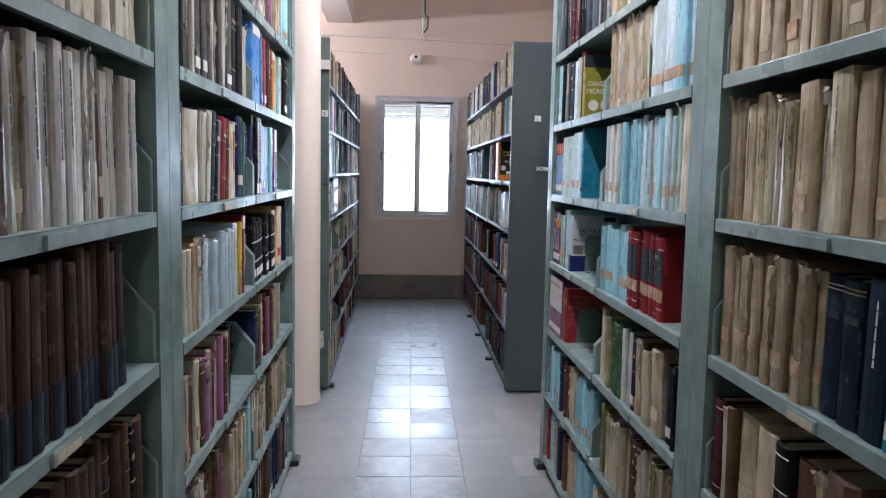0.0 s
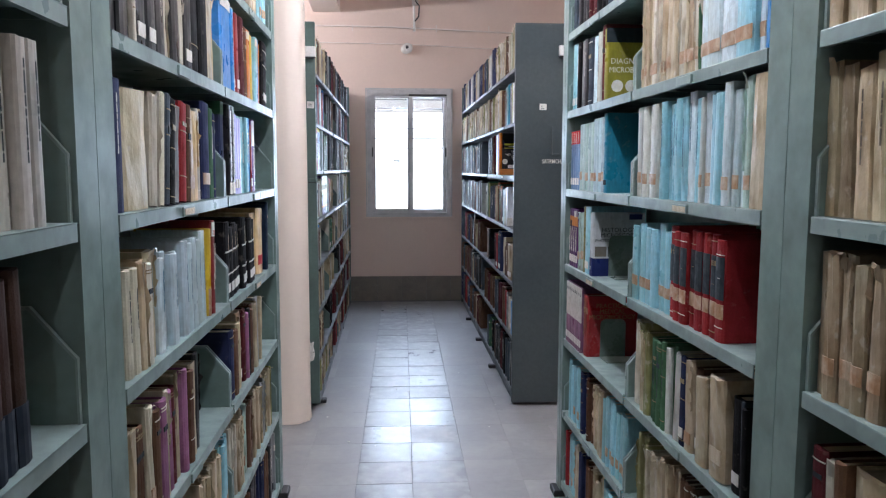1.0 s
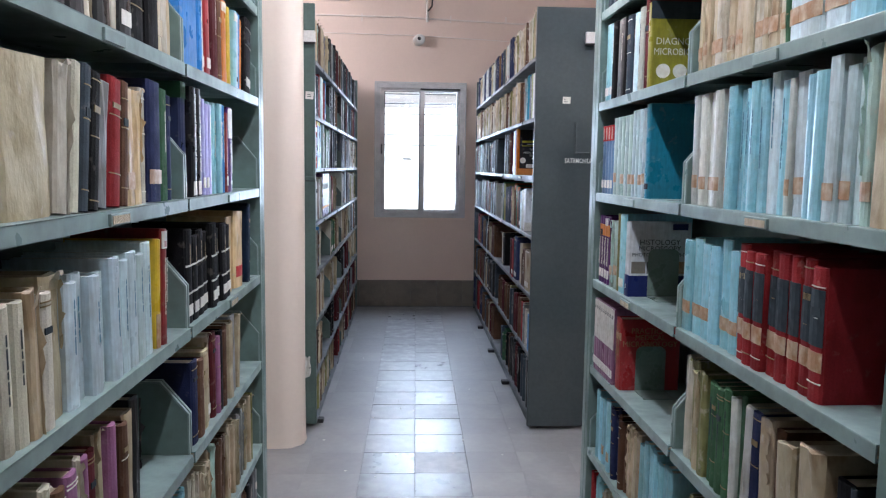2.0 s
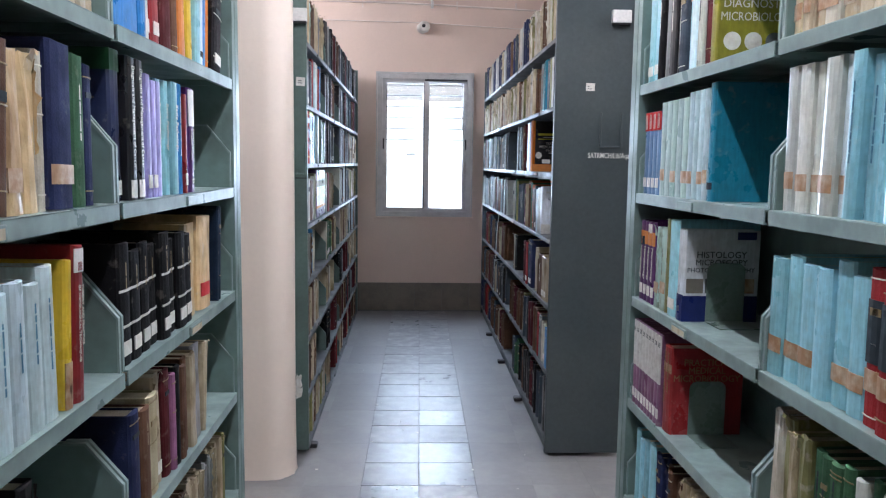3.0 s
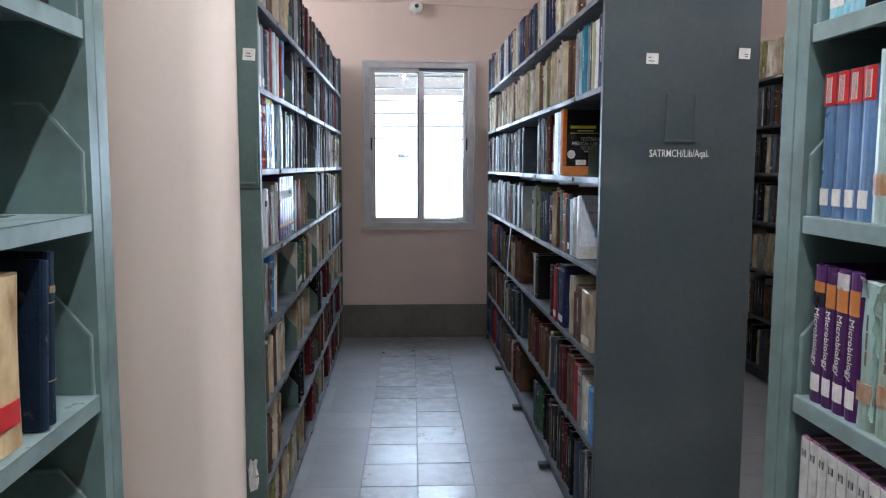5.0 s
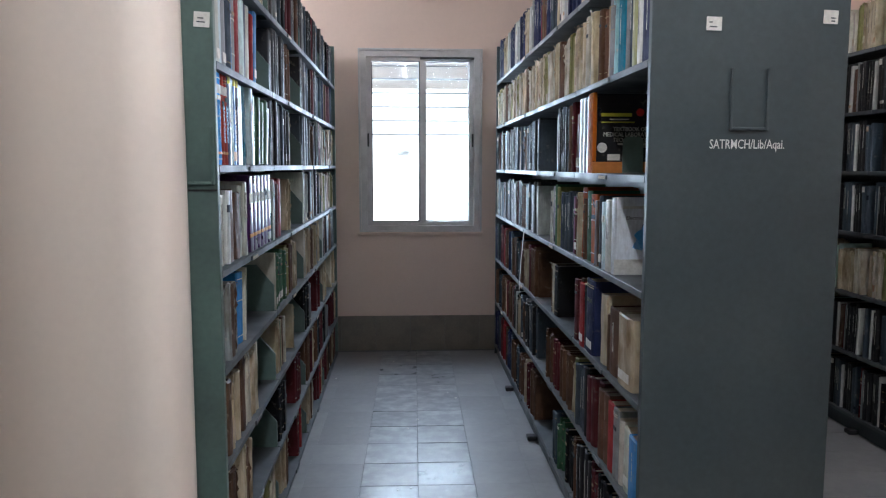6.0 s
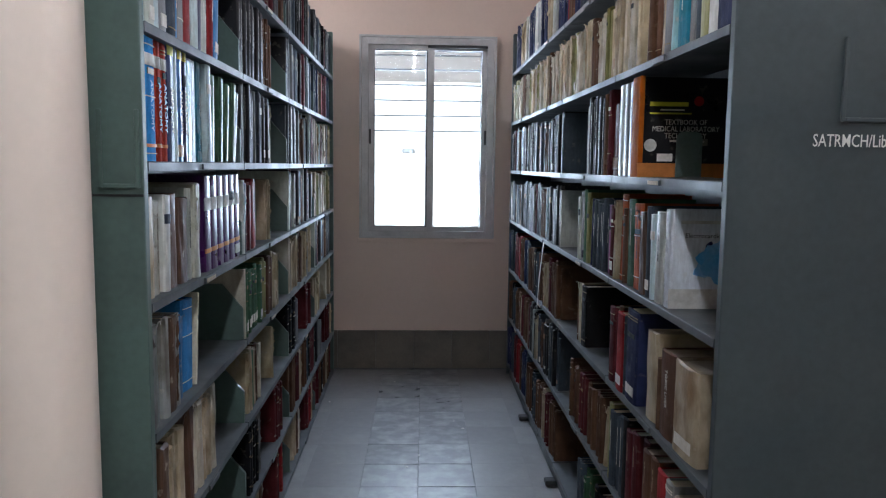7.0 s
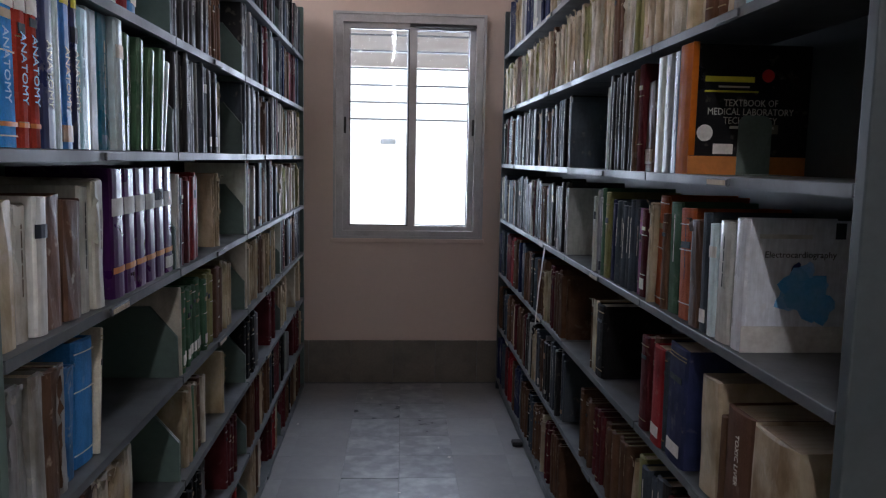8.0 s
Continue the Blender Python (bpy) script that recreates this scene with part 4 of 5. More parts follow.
        2: "_7 tan.p*2@34^21 green@36^20 tan.p@34^21 brown@40^22 cream.p@26^22/4 _24 tan.p*2@24^21",
        1: "_4 black*6@24^22 grey.p*3@22^23 _30 maroon*6@28^21",
    }),
]
SINGLE = [{2, 3, 4, 5}, {2, 3, 4, 5}, {3, 4}, {2, 3, 4, 5}, {5}, {3, 4}, {2}, {3, 5}, set(), set()]
for (x, side, y, zs, rows), picked in zip(S, SINGLE):
    for i, spec in rows.items():
        run(x, side, y, zs[i], spec, single=i in picked)


def own(x, side, y, z, t, h, d, color, fin, label, push=0.012, lean=0.0, marks=""):
    return book(x, y + t / 2, z, side, t, h, d, color, fin, lean, marks, 0.0, label, push)


def board(ob, t, items):
    """Printing on the side board that looks down the aisle: (x, z, width, height, material) patches."""
    for x, z, w, h, mat in items:
        part("cover_print", boxes((x, -t / 2 - 0.0007, z, x + w, -t / 2 + 0.001, z + h)), mat, ob)


def board_text(ob, t, text, size, mat, x, z, squeeze=1.0):
    lettering(text, size, mat, pose(x, -t / 2 - 0.0012, z, 90), ob, "cover_title", "CENTER", squeeze)


def spine_text(ob, text, size, mat, z, y=0.0, squeeze=1.0):
    m = Matrix(((0, 0, -1, -0.0014), (0, -1, 0, y), (-1, 0, 0, z), (0, 0, 0, 1)))
    lettering(text, size, mat, m, ob, "spine_title", "LEFT", squeeze)


def bookend(x, y, z, w=0.10, h=0.155):
    """A bent steel plate with a rounded top that stands against a book."""
    ob = tagged(new("bookend"), "grey-green bent steel bookend holding up books", "bookend", "steel bookends")
    ob.location = (x, y, z)
    pts = [(-w / 2, 0), (-w / 2, h - 0.02)] + [(-w / 2 + 0.02 - 0.02 * math.cos(a), h - 0.02 + 0.02 * math.sin(a)) for a in (0.5, 1.05, 1.57)] + [(w / 2 - 0.02 + 0.02 * math.cos(a), h - 0.02 + 0.02 * math.sin(a)) for a in (1.57, 1.05, 0.5)] + [(w / 2, h - 0.02), (w / 2, 0)]
    part("plate", prism(pts, -0.002, 0.0), M_BOOKEND, ob)
    part("tongue", boxes((-w / 2, -0.1, 0.0006, w / 2, -0.002, 0.0026)), M_BOOKEND, ob)


# showpieces on the right rack
zb = Z1[3]
hist = own(XR1, 1, 3.79, zb, 0.044, 0.245, 0.2, (0.72, 0.74, 0.76), "g", "white and navy laminated histology textbook with grey title")
board(hist, 0.044, [(0.0, 0.0, 0.2, 0.068, M_NAVYP), (0.01, 0.075, 0.045, 0.038, M_SKIRT), (0.06, 0.075, 0.045, 0.038, M_GREYSHELF), (0.11, 0.075, 0.08, 0.038, M_TAPE), (0.14, 0.215, 0.05, 0.02, M_NAVYP)])
for k, (w, s) in enumerate((("HISTOLOGY", 0.024), ("MICROSCOPY", 0.022), ("PHOTOMICROGRAPHY", 0.017))):
    board_text(hist, 0.044, w, s, M_INK_K, 0.1, 0.175 - 0.02 * k)
part("spine_band", mesh_of(("hist_band",), band_shape(0.044, 0.0, 0.07, 0.98), M_NAVYP), None, hist)
bookend(XR1 + 0.125, 3.787, zb)
y = 3.79 + 0.047
own(XR1, 1, y, zb, 0.07, 0.265, 0.22, "sky", "g", "bright blue laminated textbook with a round label", marks="l")
y += 0.072
own(XR1, 1, y, zb, 0.016, 0.26, 0.2, "olive", "g", "thin green laminated textbook with white lettering", marks="w")
y += 0.02
for w in (0.046, 0.046):
    own(XR1, 1, y, zb, w, 0.23, 0.18, "mint", "p", "pale mint plastic-wrapped textbook with a worn spine", marks="kb")
    y += w + 0.002
for k, w in enumerate((0.03, 0.034, 0.03, 0.034)):
    ob = own(XR1, 1, y, zb, w, 0.24, 0.18, "purple", "g", "purple laminated microbiology textbook with an orange emblem")
    part("spine_emblem", mesh_of(("emblem", w), band_shape(w, 0.17, 0.21, 0.9), M_ORANGE), None, ob)
    part("spine_label", mesh_of(("mlabel", w), band_shape(w, 0.02, 0.05, 0.8), M_PAPER), None, ob)
    spine_text(ob, "Microbiology", 0.019, M_INK_W, 0.165, 0.0, 1.0)
    y += w + 0.002

zb = Z1[4]
own(XR1, 1, 3.64, zb, 0.03, 0.28, 0.22, "teal", "g", "tall teal cloth-bound volume showing its side board")
y = 3.672
for k in range(4):
    own(XR1, 1, y, zb, 0.032, 0.27, 0.2, (0.4, 0.55, 0.6), "g", "pale blue plastic-wrapped volume with brown tape", marks="b")
    y += 0.034
for k in range(5):
    own(XR1, 1, y, zb, 0.04, 0.26, 0.2, (0.33, 0.46, 0.43), "g", "pale mint plastic-wrapped volume with brown tape", marks="b")
    y += 0.042
for k in range(4):
    ob = own(XR1, 1, y, zb, 0.034, 0.24, 0.18, (0.1, 0.2, 0.36), "g", "blue paperback textbook with a red head band", marks="l")
    part("spine_band", mesh_of(("lred",), band_shape(0.034, 0.185, 0.238, 0.98), M_RED), None, ob)
    part("spine_mark", mesh_of(("lwhite",), band_shape(0.034, 0.19, 0.232, 0.45), M_INK_W), None, ob)
    y += 0.036

zb = Z1[5]
diag = own(XR1, 1, 3.655, zb, 0.034, 0.25, 0.2, (0.3, 0.27, 0.03), "g", "olive yellow microbiology textbook with pale lettering and discs")
board(diag, 0.034, [(0.0, 0.2, 0.2, 0.05, M_INK_K)])
for k in range(3):
    d = part("cover_disc", turned([(0.021, 0.0), (0.021, 0.0008)], 20), (M_PAPER, M_BAND, M_GREYSHELF)[k], diag)
    d.matrix_local = pose(0.04 + 0.05 * k, -0.0172, 0.05, 90)
board_text(diag, 0.034, "DIAGNOSTIC", 0.028, M_INK_W, 0.095, 0.135, 0.95)
board_text(diag, 0.034, "MICROBIOLOGY", 0.028, M_INK_W, 0.098, 0.105, 0.85)

zb = Z1[2]
prac = own(XR1, 1, 3.845, zb, 0.06, 0.24, 0.2, "red", "g", "red laminated medical microbiology textbook with gilt title")
for k, w in enumerate(("PRACTICAL", "MEDICAL", "MICROBIOLOGY")):
    board_text(prac, 0.06, w, 0.026, M_INK_G, 0.1, 0.2 - 0.022 * k, 0.95)
spine_text(prac, "PRACTICAL MEDICAL", 0.017, M_INK_G, 0.225, 0.012, 0.9)
spine_text(prac, "MICROBIOLOGY", 0.017, M_INK_G, 0.225, -0.012, 0.9)
bookend(XR1 + 0.115, 3.842, zb, 0.1, 0.15)
y = 3.908
for k in range(9):
    ob = own(XR1, 1, y, zb, 0.026, 0.26, 0.18, (0.24, 0.11, 0.2), "g", "slim mauve and white laminated volume of one set", push=0.004, marks="l")
    part("spine_band", mesh_of(("mauve_top",), band_shape(0.026, 0.12, 0.258, 0.99), M_BAND), None, ob)
    part("spine_emblem", mesh_of(("mauve_em",), band_shape(0.026, 0.225, 0.238, 0.5), M_INK_K), None, ob)
    y += 0.028

# showpieces on the left rack
zb = Z1[4]
yb = YL1 + BL1 + 0.075
for k in range(2):
    ob = own(XL1, -1, yb + 0.006 + 0.046 * k, zb, 0.042, 0.275, 0.2, "black", "g", "black laminated textbook on cancer with white lettering", push=0.008)
    spine_text(ob, "Diagnosis and Management of Cancer", 0.021, M_INK_W, 0.262, 0, 0.62)
    part("spine_label", mesh_of(("canc",), band_shape(0.042, 0.005, 0.04, 0.8), M_PAPER), None, ob)
ob = own(XL1, -1, 3.812, zb, 0.05, 0.255, 0.2, "purple", "g", "purple haematology textbook with a white head band")
part("spine_band", mesh_of(("haem",), band_shape(0.05, 0.165, 0.255, 0.99), M_WHITEPL), None, ob)
spine_text(ob, "Clinical Haematology", 0.016, M_INK_W, 0.16, -0.008, 0.75)
spine_text(ob, "in Medical Practice", 0.014, M_INK_W, 0.16, 0.01, 0.75)
spine_text(ob, "b", 0.03, M_INK_W, 0.036, 0)

big = own(XL1, -1, YL1 + BL1 + 0.018, zb, 0.05, 0.285, 0.22, "navy", "g", "large navy laminated textbook with a dark green head band", push=0.02)
# its board towards the aisle's start carries the green band and rows of small print
for x0, z0, w, h, mat in [(0.0, 0.245, 0.22, 0.04, M_GREENP)] + [(0.03 + 0.01 * (k % 3), 0.15 + 0.014 * k, 0.14 - 0.02 * (k % 2), 0.004, M_FADED) for k in range(5)]:
    part("cover_print", boxes((x0, 0.0245, z0, x0 + w, 0.0257, z0 + h)), mat, big)
part("spine_band", mesh_of(("big_green",), band_shape(0.05, 0.245, 0.284, 0.98), M_GREENP), None, big)

# a yellow and a red book close the row of pale blue ones
tan_foot = own(XL1, -1, 3.066, Z1[3], 0.026, 0.235, 0.2, "yellow", "g", "yellow laminated book with a torn tan foot", push=0.008, lean=4.0)
part("spine_foot", mesh_of(("yel_foot",), band_shape(0.026, 0.0, 0.075, 0.98), M_TAPE), None, tan_foot)
histo = own(XL1, -1, 3.1, Z1[3], 0.036, 0.255, 0.2, "red", "g", "dark red histology textbook with a white head band", push=0.006, lean=3.0)
part("spine_band", mesh_of(("histo_head",), band_shape(0.036, 0.215, 0.254, 0.98), M_WHITEPL), None, histo)
part("spine_mark", mesh_of(("histo_mark",), band_shape(0.036, 0.218, 0.232, 0.4), M_RED), None, histo)
spine_text(histo, "THEORY AND PRACTICE", 0.0095, M_INK_W, 0.195, -0.006, 0.95)
spine_text(histo, "OF HISTOLOGICAL TECHNIQUES", 0.0095, M_INK_W, 0.195, 0.006, 0.9)

# showpieces on the slate rack
zb = Z2[4]
xr = XR2 + 0.004
tb_ = own(xr, 1, 6.165, zb, 0.075, 0.285, 0.28, "black", "g", "black and orange laboratory technology textbook showing its cover", push=0.004)
board(tb_, 0.075, [(0.0, 0.0, 0.275, 0.04, M_ORANGE), (0.0, 0.041, 0.014, 0.243, M_ORANGE_CLOTH), (0.03, 0.2, 0.11, 0.012, M_YELLOWP), (0.15, 0.1, 0.04, 0.005, M_INK_W), (0.17, 0.09, 0.03, 0.02, M_SKIRT), (0.03, 0.178, 0.12, 0.004, M_YELLOWP), (0.06, 0.188, 0.07, 0.004, M_INK_W), (0.055, 0.045, 0.045, 0.022, M_PAPER), (0.09, 0.1, 0.05, 0.006, M_INK_W)])
part("spine_band", mesh_of(("tb_o",), band_shape(0.075, 0.0, 0.283, 0.97), M_ORANGE_CLOTH), None, tb_)
for k, w in enumerate(("TEXTBOOK OF", "MEDICAL LABORATORY", "TECHNOLOGY")):
    board_text(tb_, 0.075, w, 0.021, M_INK_W, 0.135, 0.155 - 0.019 * k, 0.85)
d = part("cover_disc", turned([(0.018, 0.0), (0.018, 0.0008)], 20), M_PAPER, tb_)
d.matrix_local = pose(0.035, -0.0377, 0.09, 90)
d = part("cover_disc", turned([(0.014, 0.0), (0.014, 0.0008)], 20), M_RED, tb_)
d.matrix_local = pose(0.17, -0.0377, 0.215, 90)
bookend(xr + 0.15, 6.162, zb, 0.075, 0.13)
# the last of the three is white: spine glare put into its colour
for k in range(3):
    own(xr, 1, 6.243 + 0.056 * k, zb, 0.054, 0.285, 0.22, ("slate", "grey", "white")[k], "g", "tall grey laminated volume with a glossy spine", marks="w", push=0.012)
zb = Z2[3]
ecg = own(xr, 1, 5.88, zb, 0.05, 0.25, 0.2, (0.72, 0.77, 0.84), "g", "white electrocardiography textbook with a blue heart drawing", push=0.012)
board(ecg, 0.05, [(0.0, 0.0, 0.2, 0.05, (M_BAND)), (0.17, 0.215, 0.02, 0.03, M_INK_K), (0.025, 0.215, 0.1, 0.008, M_BAND)])
for hx, hz, hr, tone in ((0.125, 0.105, 0.042, M_BLUEP), (0.1, 0.13, 0.03, M_BLUEP), (0.15, 0.085, 0.028, M_BLUEP), (0.085, 0.1, 0.022, M_INK_C), (0.12, 0.155, 0.016, M_INK_C), (0.1, 0.16, 0.01, M_NAVYP), (0.145, 0.12, 0.018, M_INK_C)):
    lobe = turned([(hr, 0.0), (hr * 0.97, 0.0006 + hr * 0.004)], 14)
    for v in lobe.verts:
        a = math.atan2(v.co.y, v.co.x)
        k = 1 + 0.18 * math.sin(3 * a + 40 * hx) + 0.1 * math.sin(5 * a + 90 * hz)
        v.co.x, v.co.y = v.co.x * k, v.co.y * k
    part("cover_picture", lobe, tone, ecg, "blue drawing of a heart").matrix_local = pose(hx, -0.0252, hz, 90)
board_text(ecg, 0.05, "Electrocardiography", 0.017, M_GREYSHELF, 0.105, 0.185)
run(xr, 1, 5.935, zb, "=6.42 white.g@40^25!k pale.g@24^24 slate@30^25!l brown.p@40^24 rust@64^25!k green@54^25!w brown@26^24 rust@44^26/-2 tan.p@18^25", single=True, limit=6.5)

# a torn strip of paper hangs over two shelves of the slate rack
strip = bmesh.new()
edge = []
for k in range(7):
    f = k / 6
    x, y, z = 1.036 - 0.004 * math.sin(3.1 * f), 7.675 + 0.148 * f, 1.07 - 0.355 * f
    edge.append([strip.verts.new((x, y - 0.013 + 0.004 * (k % 2), z - 0.005)), strip.verts.new((x, y + 0.013 - 0.003 * (k % 3), z + 0.005))])
for lo_, hi_ in zip(edge, edge[1:]):
    strip.faces.new((lo_[0], lo_[1], hi_[1], hi_[0]))
tagged(part("paper_strip", strip, M_PAPER), "torn white paper strip hanging from a rack shelf", "paper strip")

# violet set on the green rack of the window aisle
zb = ZL2[4]
y = 6.062
for k in range(6):
    ob = own(XL2, -1, y, zb, 0.068, 0.255, 0.2, "purple", "g", "dark purple glossy volume of one set with an orange band", push=0.01)
    part("spine_band", mesh_of(("pw",), band_shape(0.068, 0.165, 0.2, 0.95), M_BAND), None, ob)
    part("spine_band", mesh_of(("po",), band_shape(0.068, 0.05, 0.062, 0.95), M_ORANGE), None, ob)
    y += 0.0705

# anatomy set on the green rack of the window aisle
zb = ZL2[5]
y = YSL + 0.037
for t, tone, look_, bands in ((0.066, (0.02, 0.24, 0.62), "bright blue", "wo"), (0.034, (0.42, 0.05, 0.03), "red", "wo"), (0.036, (0.4, 0.045, 0.03), "red", "wo"), (0.056, (0.012, 0.02, 0.085), "navy", "y"), (0.014, "pale", "pale blue", ""), (0.044, (0.02, 0.17, 0.5), "blue", "y"), (0.03, (0.012, 0.02, 0.085), "navy", "y")):
    ob = own(XL2, -1, y, zb, t, 0.265, 0.2, tone, "c" if "w" in bands else "g", look_ + " laminated anatomy textbook of a mixed set", push=0.012)
    if "w" in bands:
        part("spine_band", mesh_of(("an_w", t), band_shape(t, 0.2, 0.225, 0.98), M_BAND), None, ob)
        part("spine_band", mesh_of(("an_o", t), band_shape(t, 0.03, 0.037, 0.98), M_ORANGE), None, ob)
    if "y" in bands:
        part("spine_band", mesh_of(("an_y", t), band_shape(t, 0.24, 0.264, 0.8), M_YELLOWP), None, ob)
    if t > 0.02:
        spine_text(ob, "ANATOMY", 0.024, M_INK_W if "y" in bands else M_INK_C, 0.17, 0.0, 0.9)
    y += t + 0.003

# ---- the many other books, joined ----
THEMES = {
    "dark": ["black.g*6@30^26!w brown*3@28^25 black.g*6@28^26!l navy*5@24^26 brown*4@30^25!o", "black.g*5@24^26!w grey.g*2@20^26 slate*4@32^25!o black*5@30^26!w maroon*4@30^25"],
    "shiny": ["slate.g*2@18^25 black.g*3@28^26!w white.g@14^25 slate.g*3@26^26!w black.g*4@28^25 grey.g@16^25!k brown.p*5@20^23 slate.g*3@26^24 tan.p*3@18^23 black*3@22^24", "white.g@16^26!k black.g*4@26^26!w grey.g@16^26 maroon@22^26 brown.p@34^24 white.g*1@18^25 black.g*4@30^25 pale.g@18^25 slate.g*3@26^24 brown*3@28^23"],
    "tan": ["tan.p*5@24^24!k olive*3@20^24 cream.p*6@18^23 brown*4@24^24 tan.p*6@22^24 cream.p*5@18^23 olive.p*4@22^24", "cream.p*4@20^24 tan.p*6@22^23 mint.p*2@20^24 brown.p*5@22^23 tan.p*8@22^24 grey.p*4@18^23"],
    "brown": ["brown*7@22^24!o maroon*5@22^24 tan.p*3@24^23 brown*8@22^24 slate*3@22^24 black*4@24^24", "maroon*6@24^24!o brown*5@22^23 black*4@24^24!l brown*6@20^23 tan.p*4@24^24"],
    "green": ["green*8@26^23!l tan.p*4@24^23 olive*6@24^23 cream.p*5@22^23 grey.p*4@20^23", "olive.p*4@24^23 green*3@24^22 tan.p*8@26^23 _8 cream.p*5@20^22"],
    "navy": ["slate*4@24^25!w navy*5@24^25!w brown*4@22^25 red*6@22^25!o maroon*7@22^25!o slate*4@22^25", "navy*8@24^26!w grey.g*4@20^25 white.g*4@18^25 tan.p*6@20^24"],
    "gap": ["tan.p*4@26^22 green*2@24^22 tan.p*2@30^22 _34 cream.p*3@24^22", "_12 tan.p*3@28^23 brown*2@26^22 cream.p@20^22/4 _26 maroon*3@26^22 red*3@28^22", "black*7@26^23 grey*3@20^22 _30 maroon*7@26^22"],
    "mix": ["tan.p*3@30^24 sky.g*4@28^24!b red*2@30^23 brown*4@26^23 _6 black*4@28^24!w cream.p*5@24^23", "grey.p*3@40^23 cream.p*5@24^23!l brown.p*4@30^24 mauve*3@24^23 _8 tan.p*6@26^23", "sky.g*7@36^24!b tan.p*5@30^24 brown*3@28^23 navy*3@28^24"],
}
PLAN = [
    (XL1, -1, YL0, BL1, Z1, ["tan mix brown brown shiny tan dark"] * 2, {(1, i) for i in (2, 3, 4, 5)}),
    (XL1, -1, YL1, BL1, Z1, ["mix mix tan tan mix dark dark", "dark tan brown dark mix mix mix"], {(a, i) for a in (0, 1) for i in (2, 3, 4, 5)}),
    (XR1, 1, YR0, BR1, Z1, ["mix brown tan tan tan tan tan"] * 2, {(1, i) for i in (2, 3, 4, 5)}),
    (XR1, 1, YR1, BR1, Z1, ["mix tan tan mix mix tan tan", "mix mix mix mix mix mix dark"], {(a, i) for a in (0, 1) for i in (2, 3, 4, 5)}),
    (XR2, 1, YS2, B2, Z2, ["dark brown brown brown mix tan tan", "brown brown gap navy shiny tan navy", "brown shiny brown shiny shiny tan navy", "navy brown navy shiny shiny tan navy"], {(0, i) for i in (1, 2, 3, 4, 5)} | {(1, i) for i in (0, 1, 2, 3, 4)}),
    (XL2, -1, YSL, B2, ZL2, ["tan tan tan tan tan shiny dark tan", "gap gap gap green navy shiny dark dark", "gap brown gap tan shiny shiny dark dark", "brown gap gap shiny tan tan navy dark"], {(0, i) for i in (1, 2, 3, 4, 5, 6)} | {(1, i) for i in (1, 2, 3, 4, 5, 6)}),
    (2.78, 1, YS2, B2, Z2, ["shiny shiny tan shiny shiny shiny tan"] * 4, set()),
]
for x, side, y0, bay, zs, rows, done in PLAN:
    for b, row in enumerate(rows):
        for i, key in enumerate(row.split()):
            if (b, i) in done or i >= len(zs):
                continue
            yy = y0 + b * bay + 0.016
            lim = y0 + (b + 1) * bay - 0.016
            if key == "gap" or rng.random() < 0.15:
                lim -= rng.uniform(0, 0.16)
            xx = x + (0.0087 * (yy - YS2) if x == XR2 else 0.0047 * (yy - YSL) if x == XL2 else 0)
            run(xx, side, yy, zs[i], rng.choice(THEMES[key]) + " " + rng.choice(THEMES[key]), limit=lim)
me = bpy.data.meshes.new("shelved_books")
me.from_pydata(MANY["v"], [], MANY["f"])
for m in MANY_MATS:
    me.materials.append(m)
me.polygons.foreach_set("material_index", MANY["m"])
layer = me.attributes.new("tint", "FLOAT_COLOR", "POINT")
layer.data.foreach_set("color", np.array(MANY["c"], dtype=np.float32).ravel())
tagged(new("shelved_books", me), "rows of worn library books packed on the racks", "books", kind="stuff")

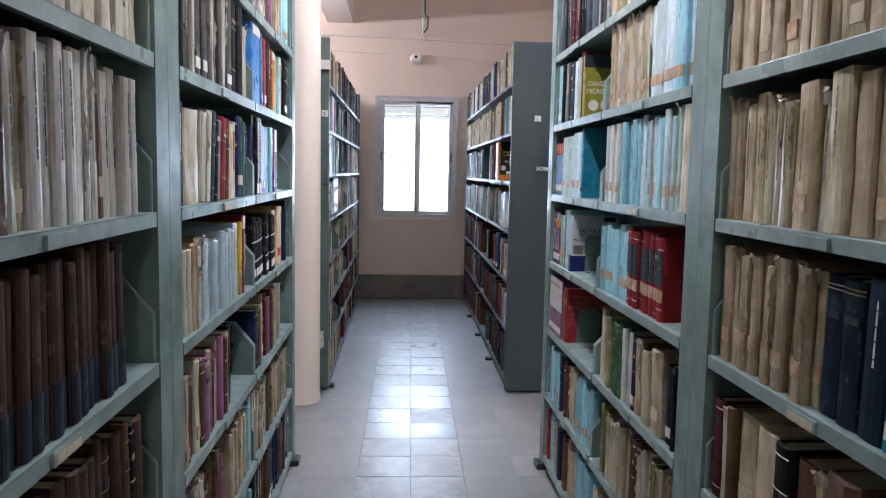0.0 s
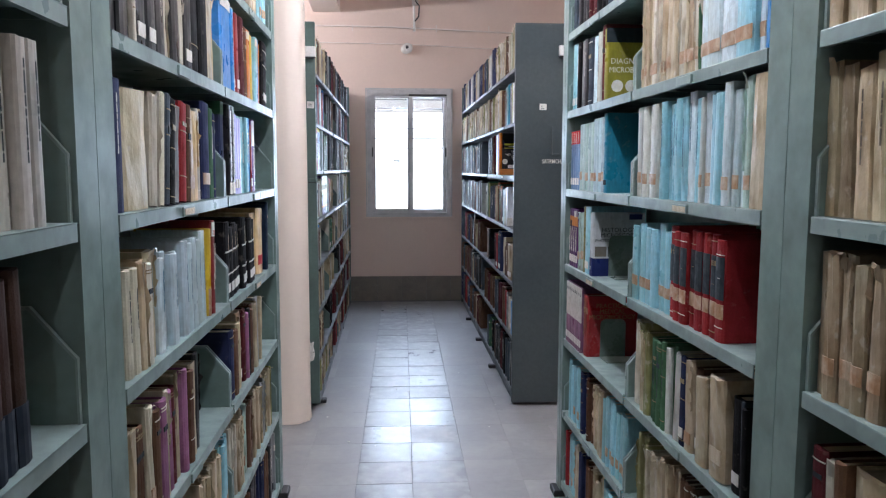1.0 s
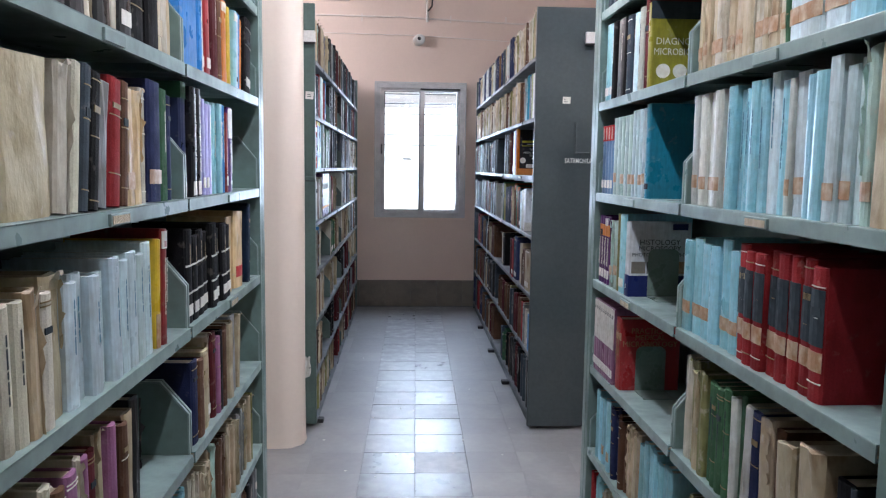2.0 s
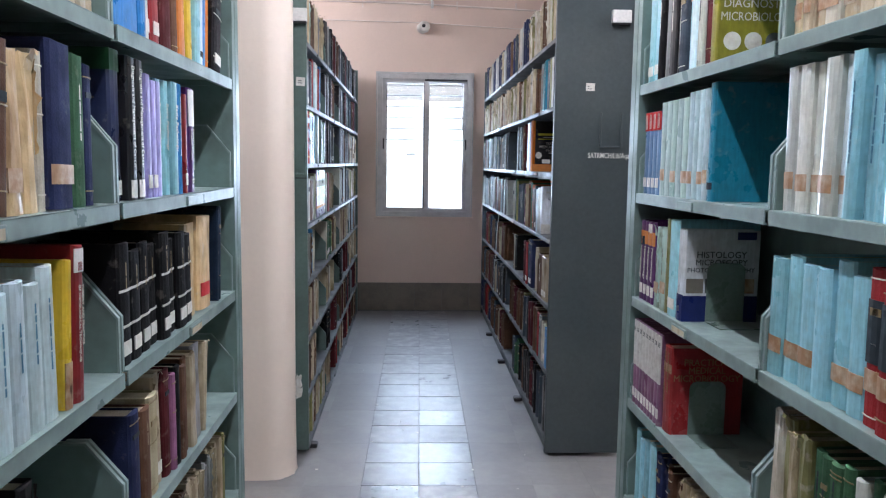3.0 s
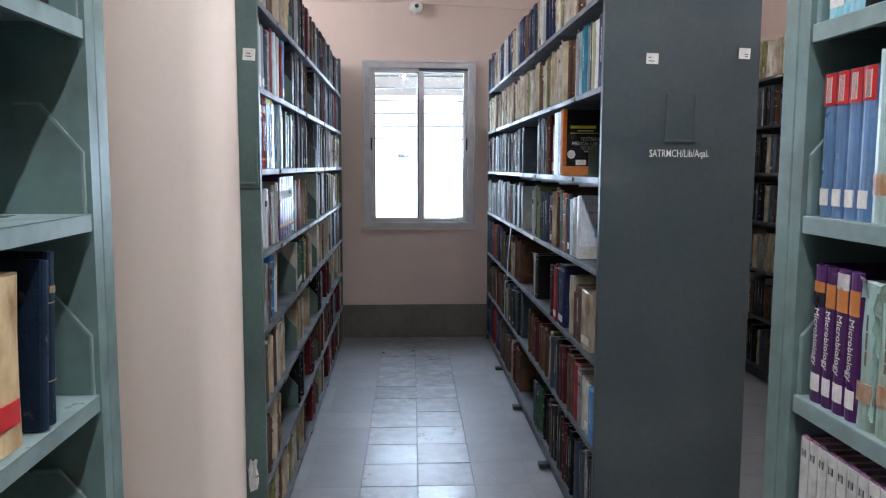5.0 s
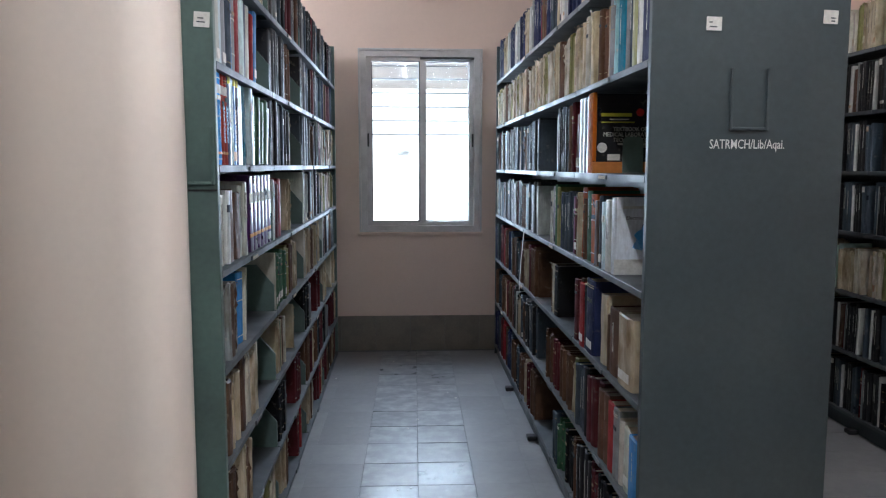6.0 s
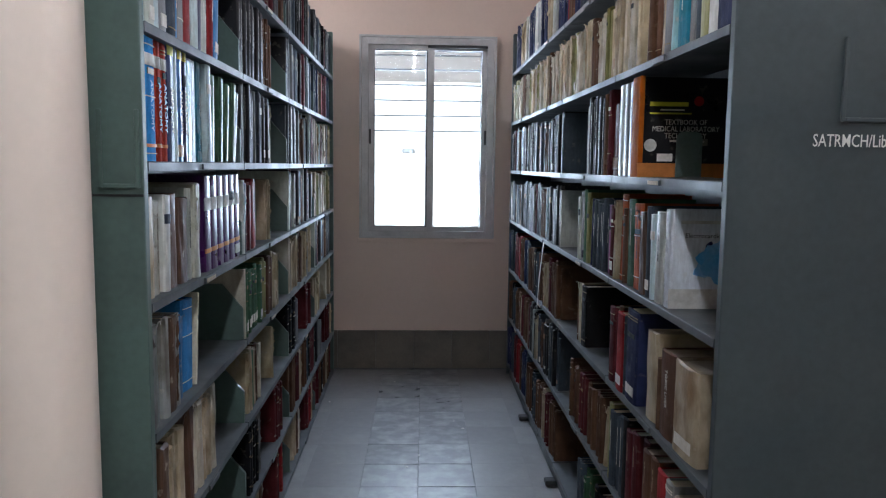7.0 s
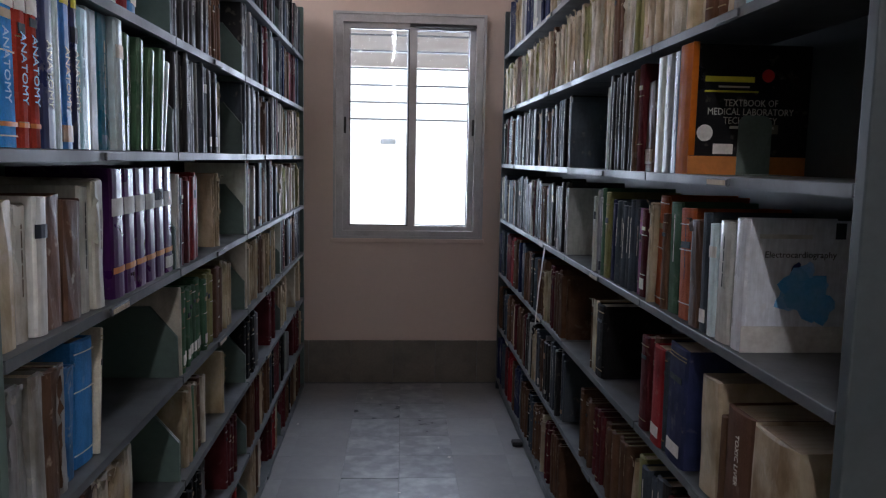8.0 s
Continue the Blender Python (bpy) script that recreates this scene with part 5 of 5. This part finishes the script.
# ---- floor tiles ----
TX, TY = 0.26, 0.2655
TILES = [mesh_from("tile", boxes((-TX / 2 + g, -TY / 2 + g, -0.012, TX / 2 - g, TY / 2 - g, 0), bevel=r), mat) for g, r, mat in ((0.0002, 0.0, M_TILE), (0.0009, 0.0013, M_TILE_WORN))]
floor = bpy.data.objects["floor"]
for j in range(-6, 20):
    for i in range(-3 if not -1 <= j <= 6 else -4, 4 if not -1 <= j <= 6 else 7):
        worn = i in (-1, 0)
        ob = part("tile", TILES[worn], None, floor)
        ob.location = (0.378 + (i + 0.5) * TX + 0.0174 * j * TY, 4.122 + (j + 0.5) * TY, rng.uniform(-0.0008, 0.0002) if worn else -0.0004)
        tip = 0.004 if worn else 0.0
        ob.rotation_euler = (rng.uniform(-tip, tip), rng.uniform(-tip, tip), radians(-1.0))
rest = boxes(*[(X0, Y0 + k * TY, -0.012, -0.36, Y0 + (k + 1) * TY - 0.003, -0.002) for k in range(46)], *[(1.45, Y0 + k * TY, -0.012, X1, Y0 + (k + 1) * TY - 0.003, -0.002) for k in range(46)], *[(-0.36, Y0 + k * TY, -0.012, 1.45, Y0 + (k + 1) * TY - 0.003, -0.002) for k in range(20)])
tagged(part("tile_field", rest, M_TILE, floor), kind="stuff")

# flakes of plaster and paper on the tiles
flakes = bmesh.new()
for k in range(26):
    fx, fy, q = rng.uniform(-0.1, 0.95), rng.uniform(4.6, 9.0), rng.uniform(0.004, 0.012)
    vs = [flakes.verts.new((fx + q * math.cos(a) * rng.uniform(0.4, 1), fy + q * math.sin(a) * rng.uniform(0.4, 1), 0.0022)) for a in (0.2, 1.4, 2.5, 3.9, 5.2)]
    flakes.faces.new(vs)
ex = bmesh.ops.extrude_face_region(flakes, geom=list(flakes.faces))
bmesh.ops.translate(flakes, verts=[v for v in ex["geom"] if isinstance(v, bmesh.types.BMVert)], vec=(0, 0, -0.0016))
tagged(part("floor_debris", flakes, M_PAPER), "small pale flakes of plaster and paper on the tiles", "debris", kind="stuff")
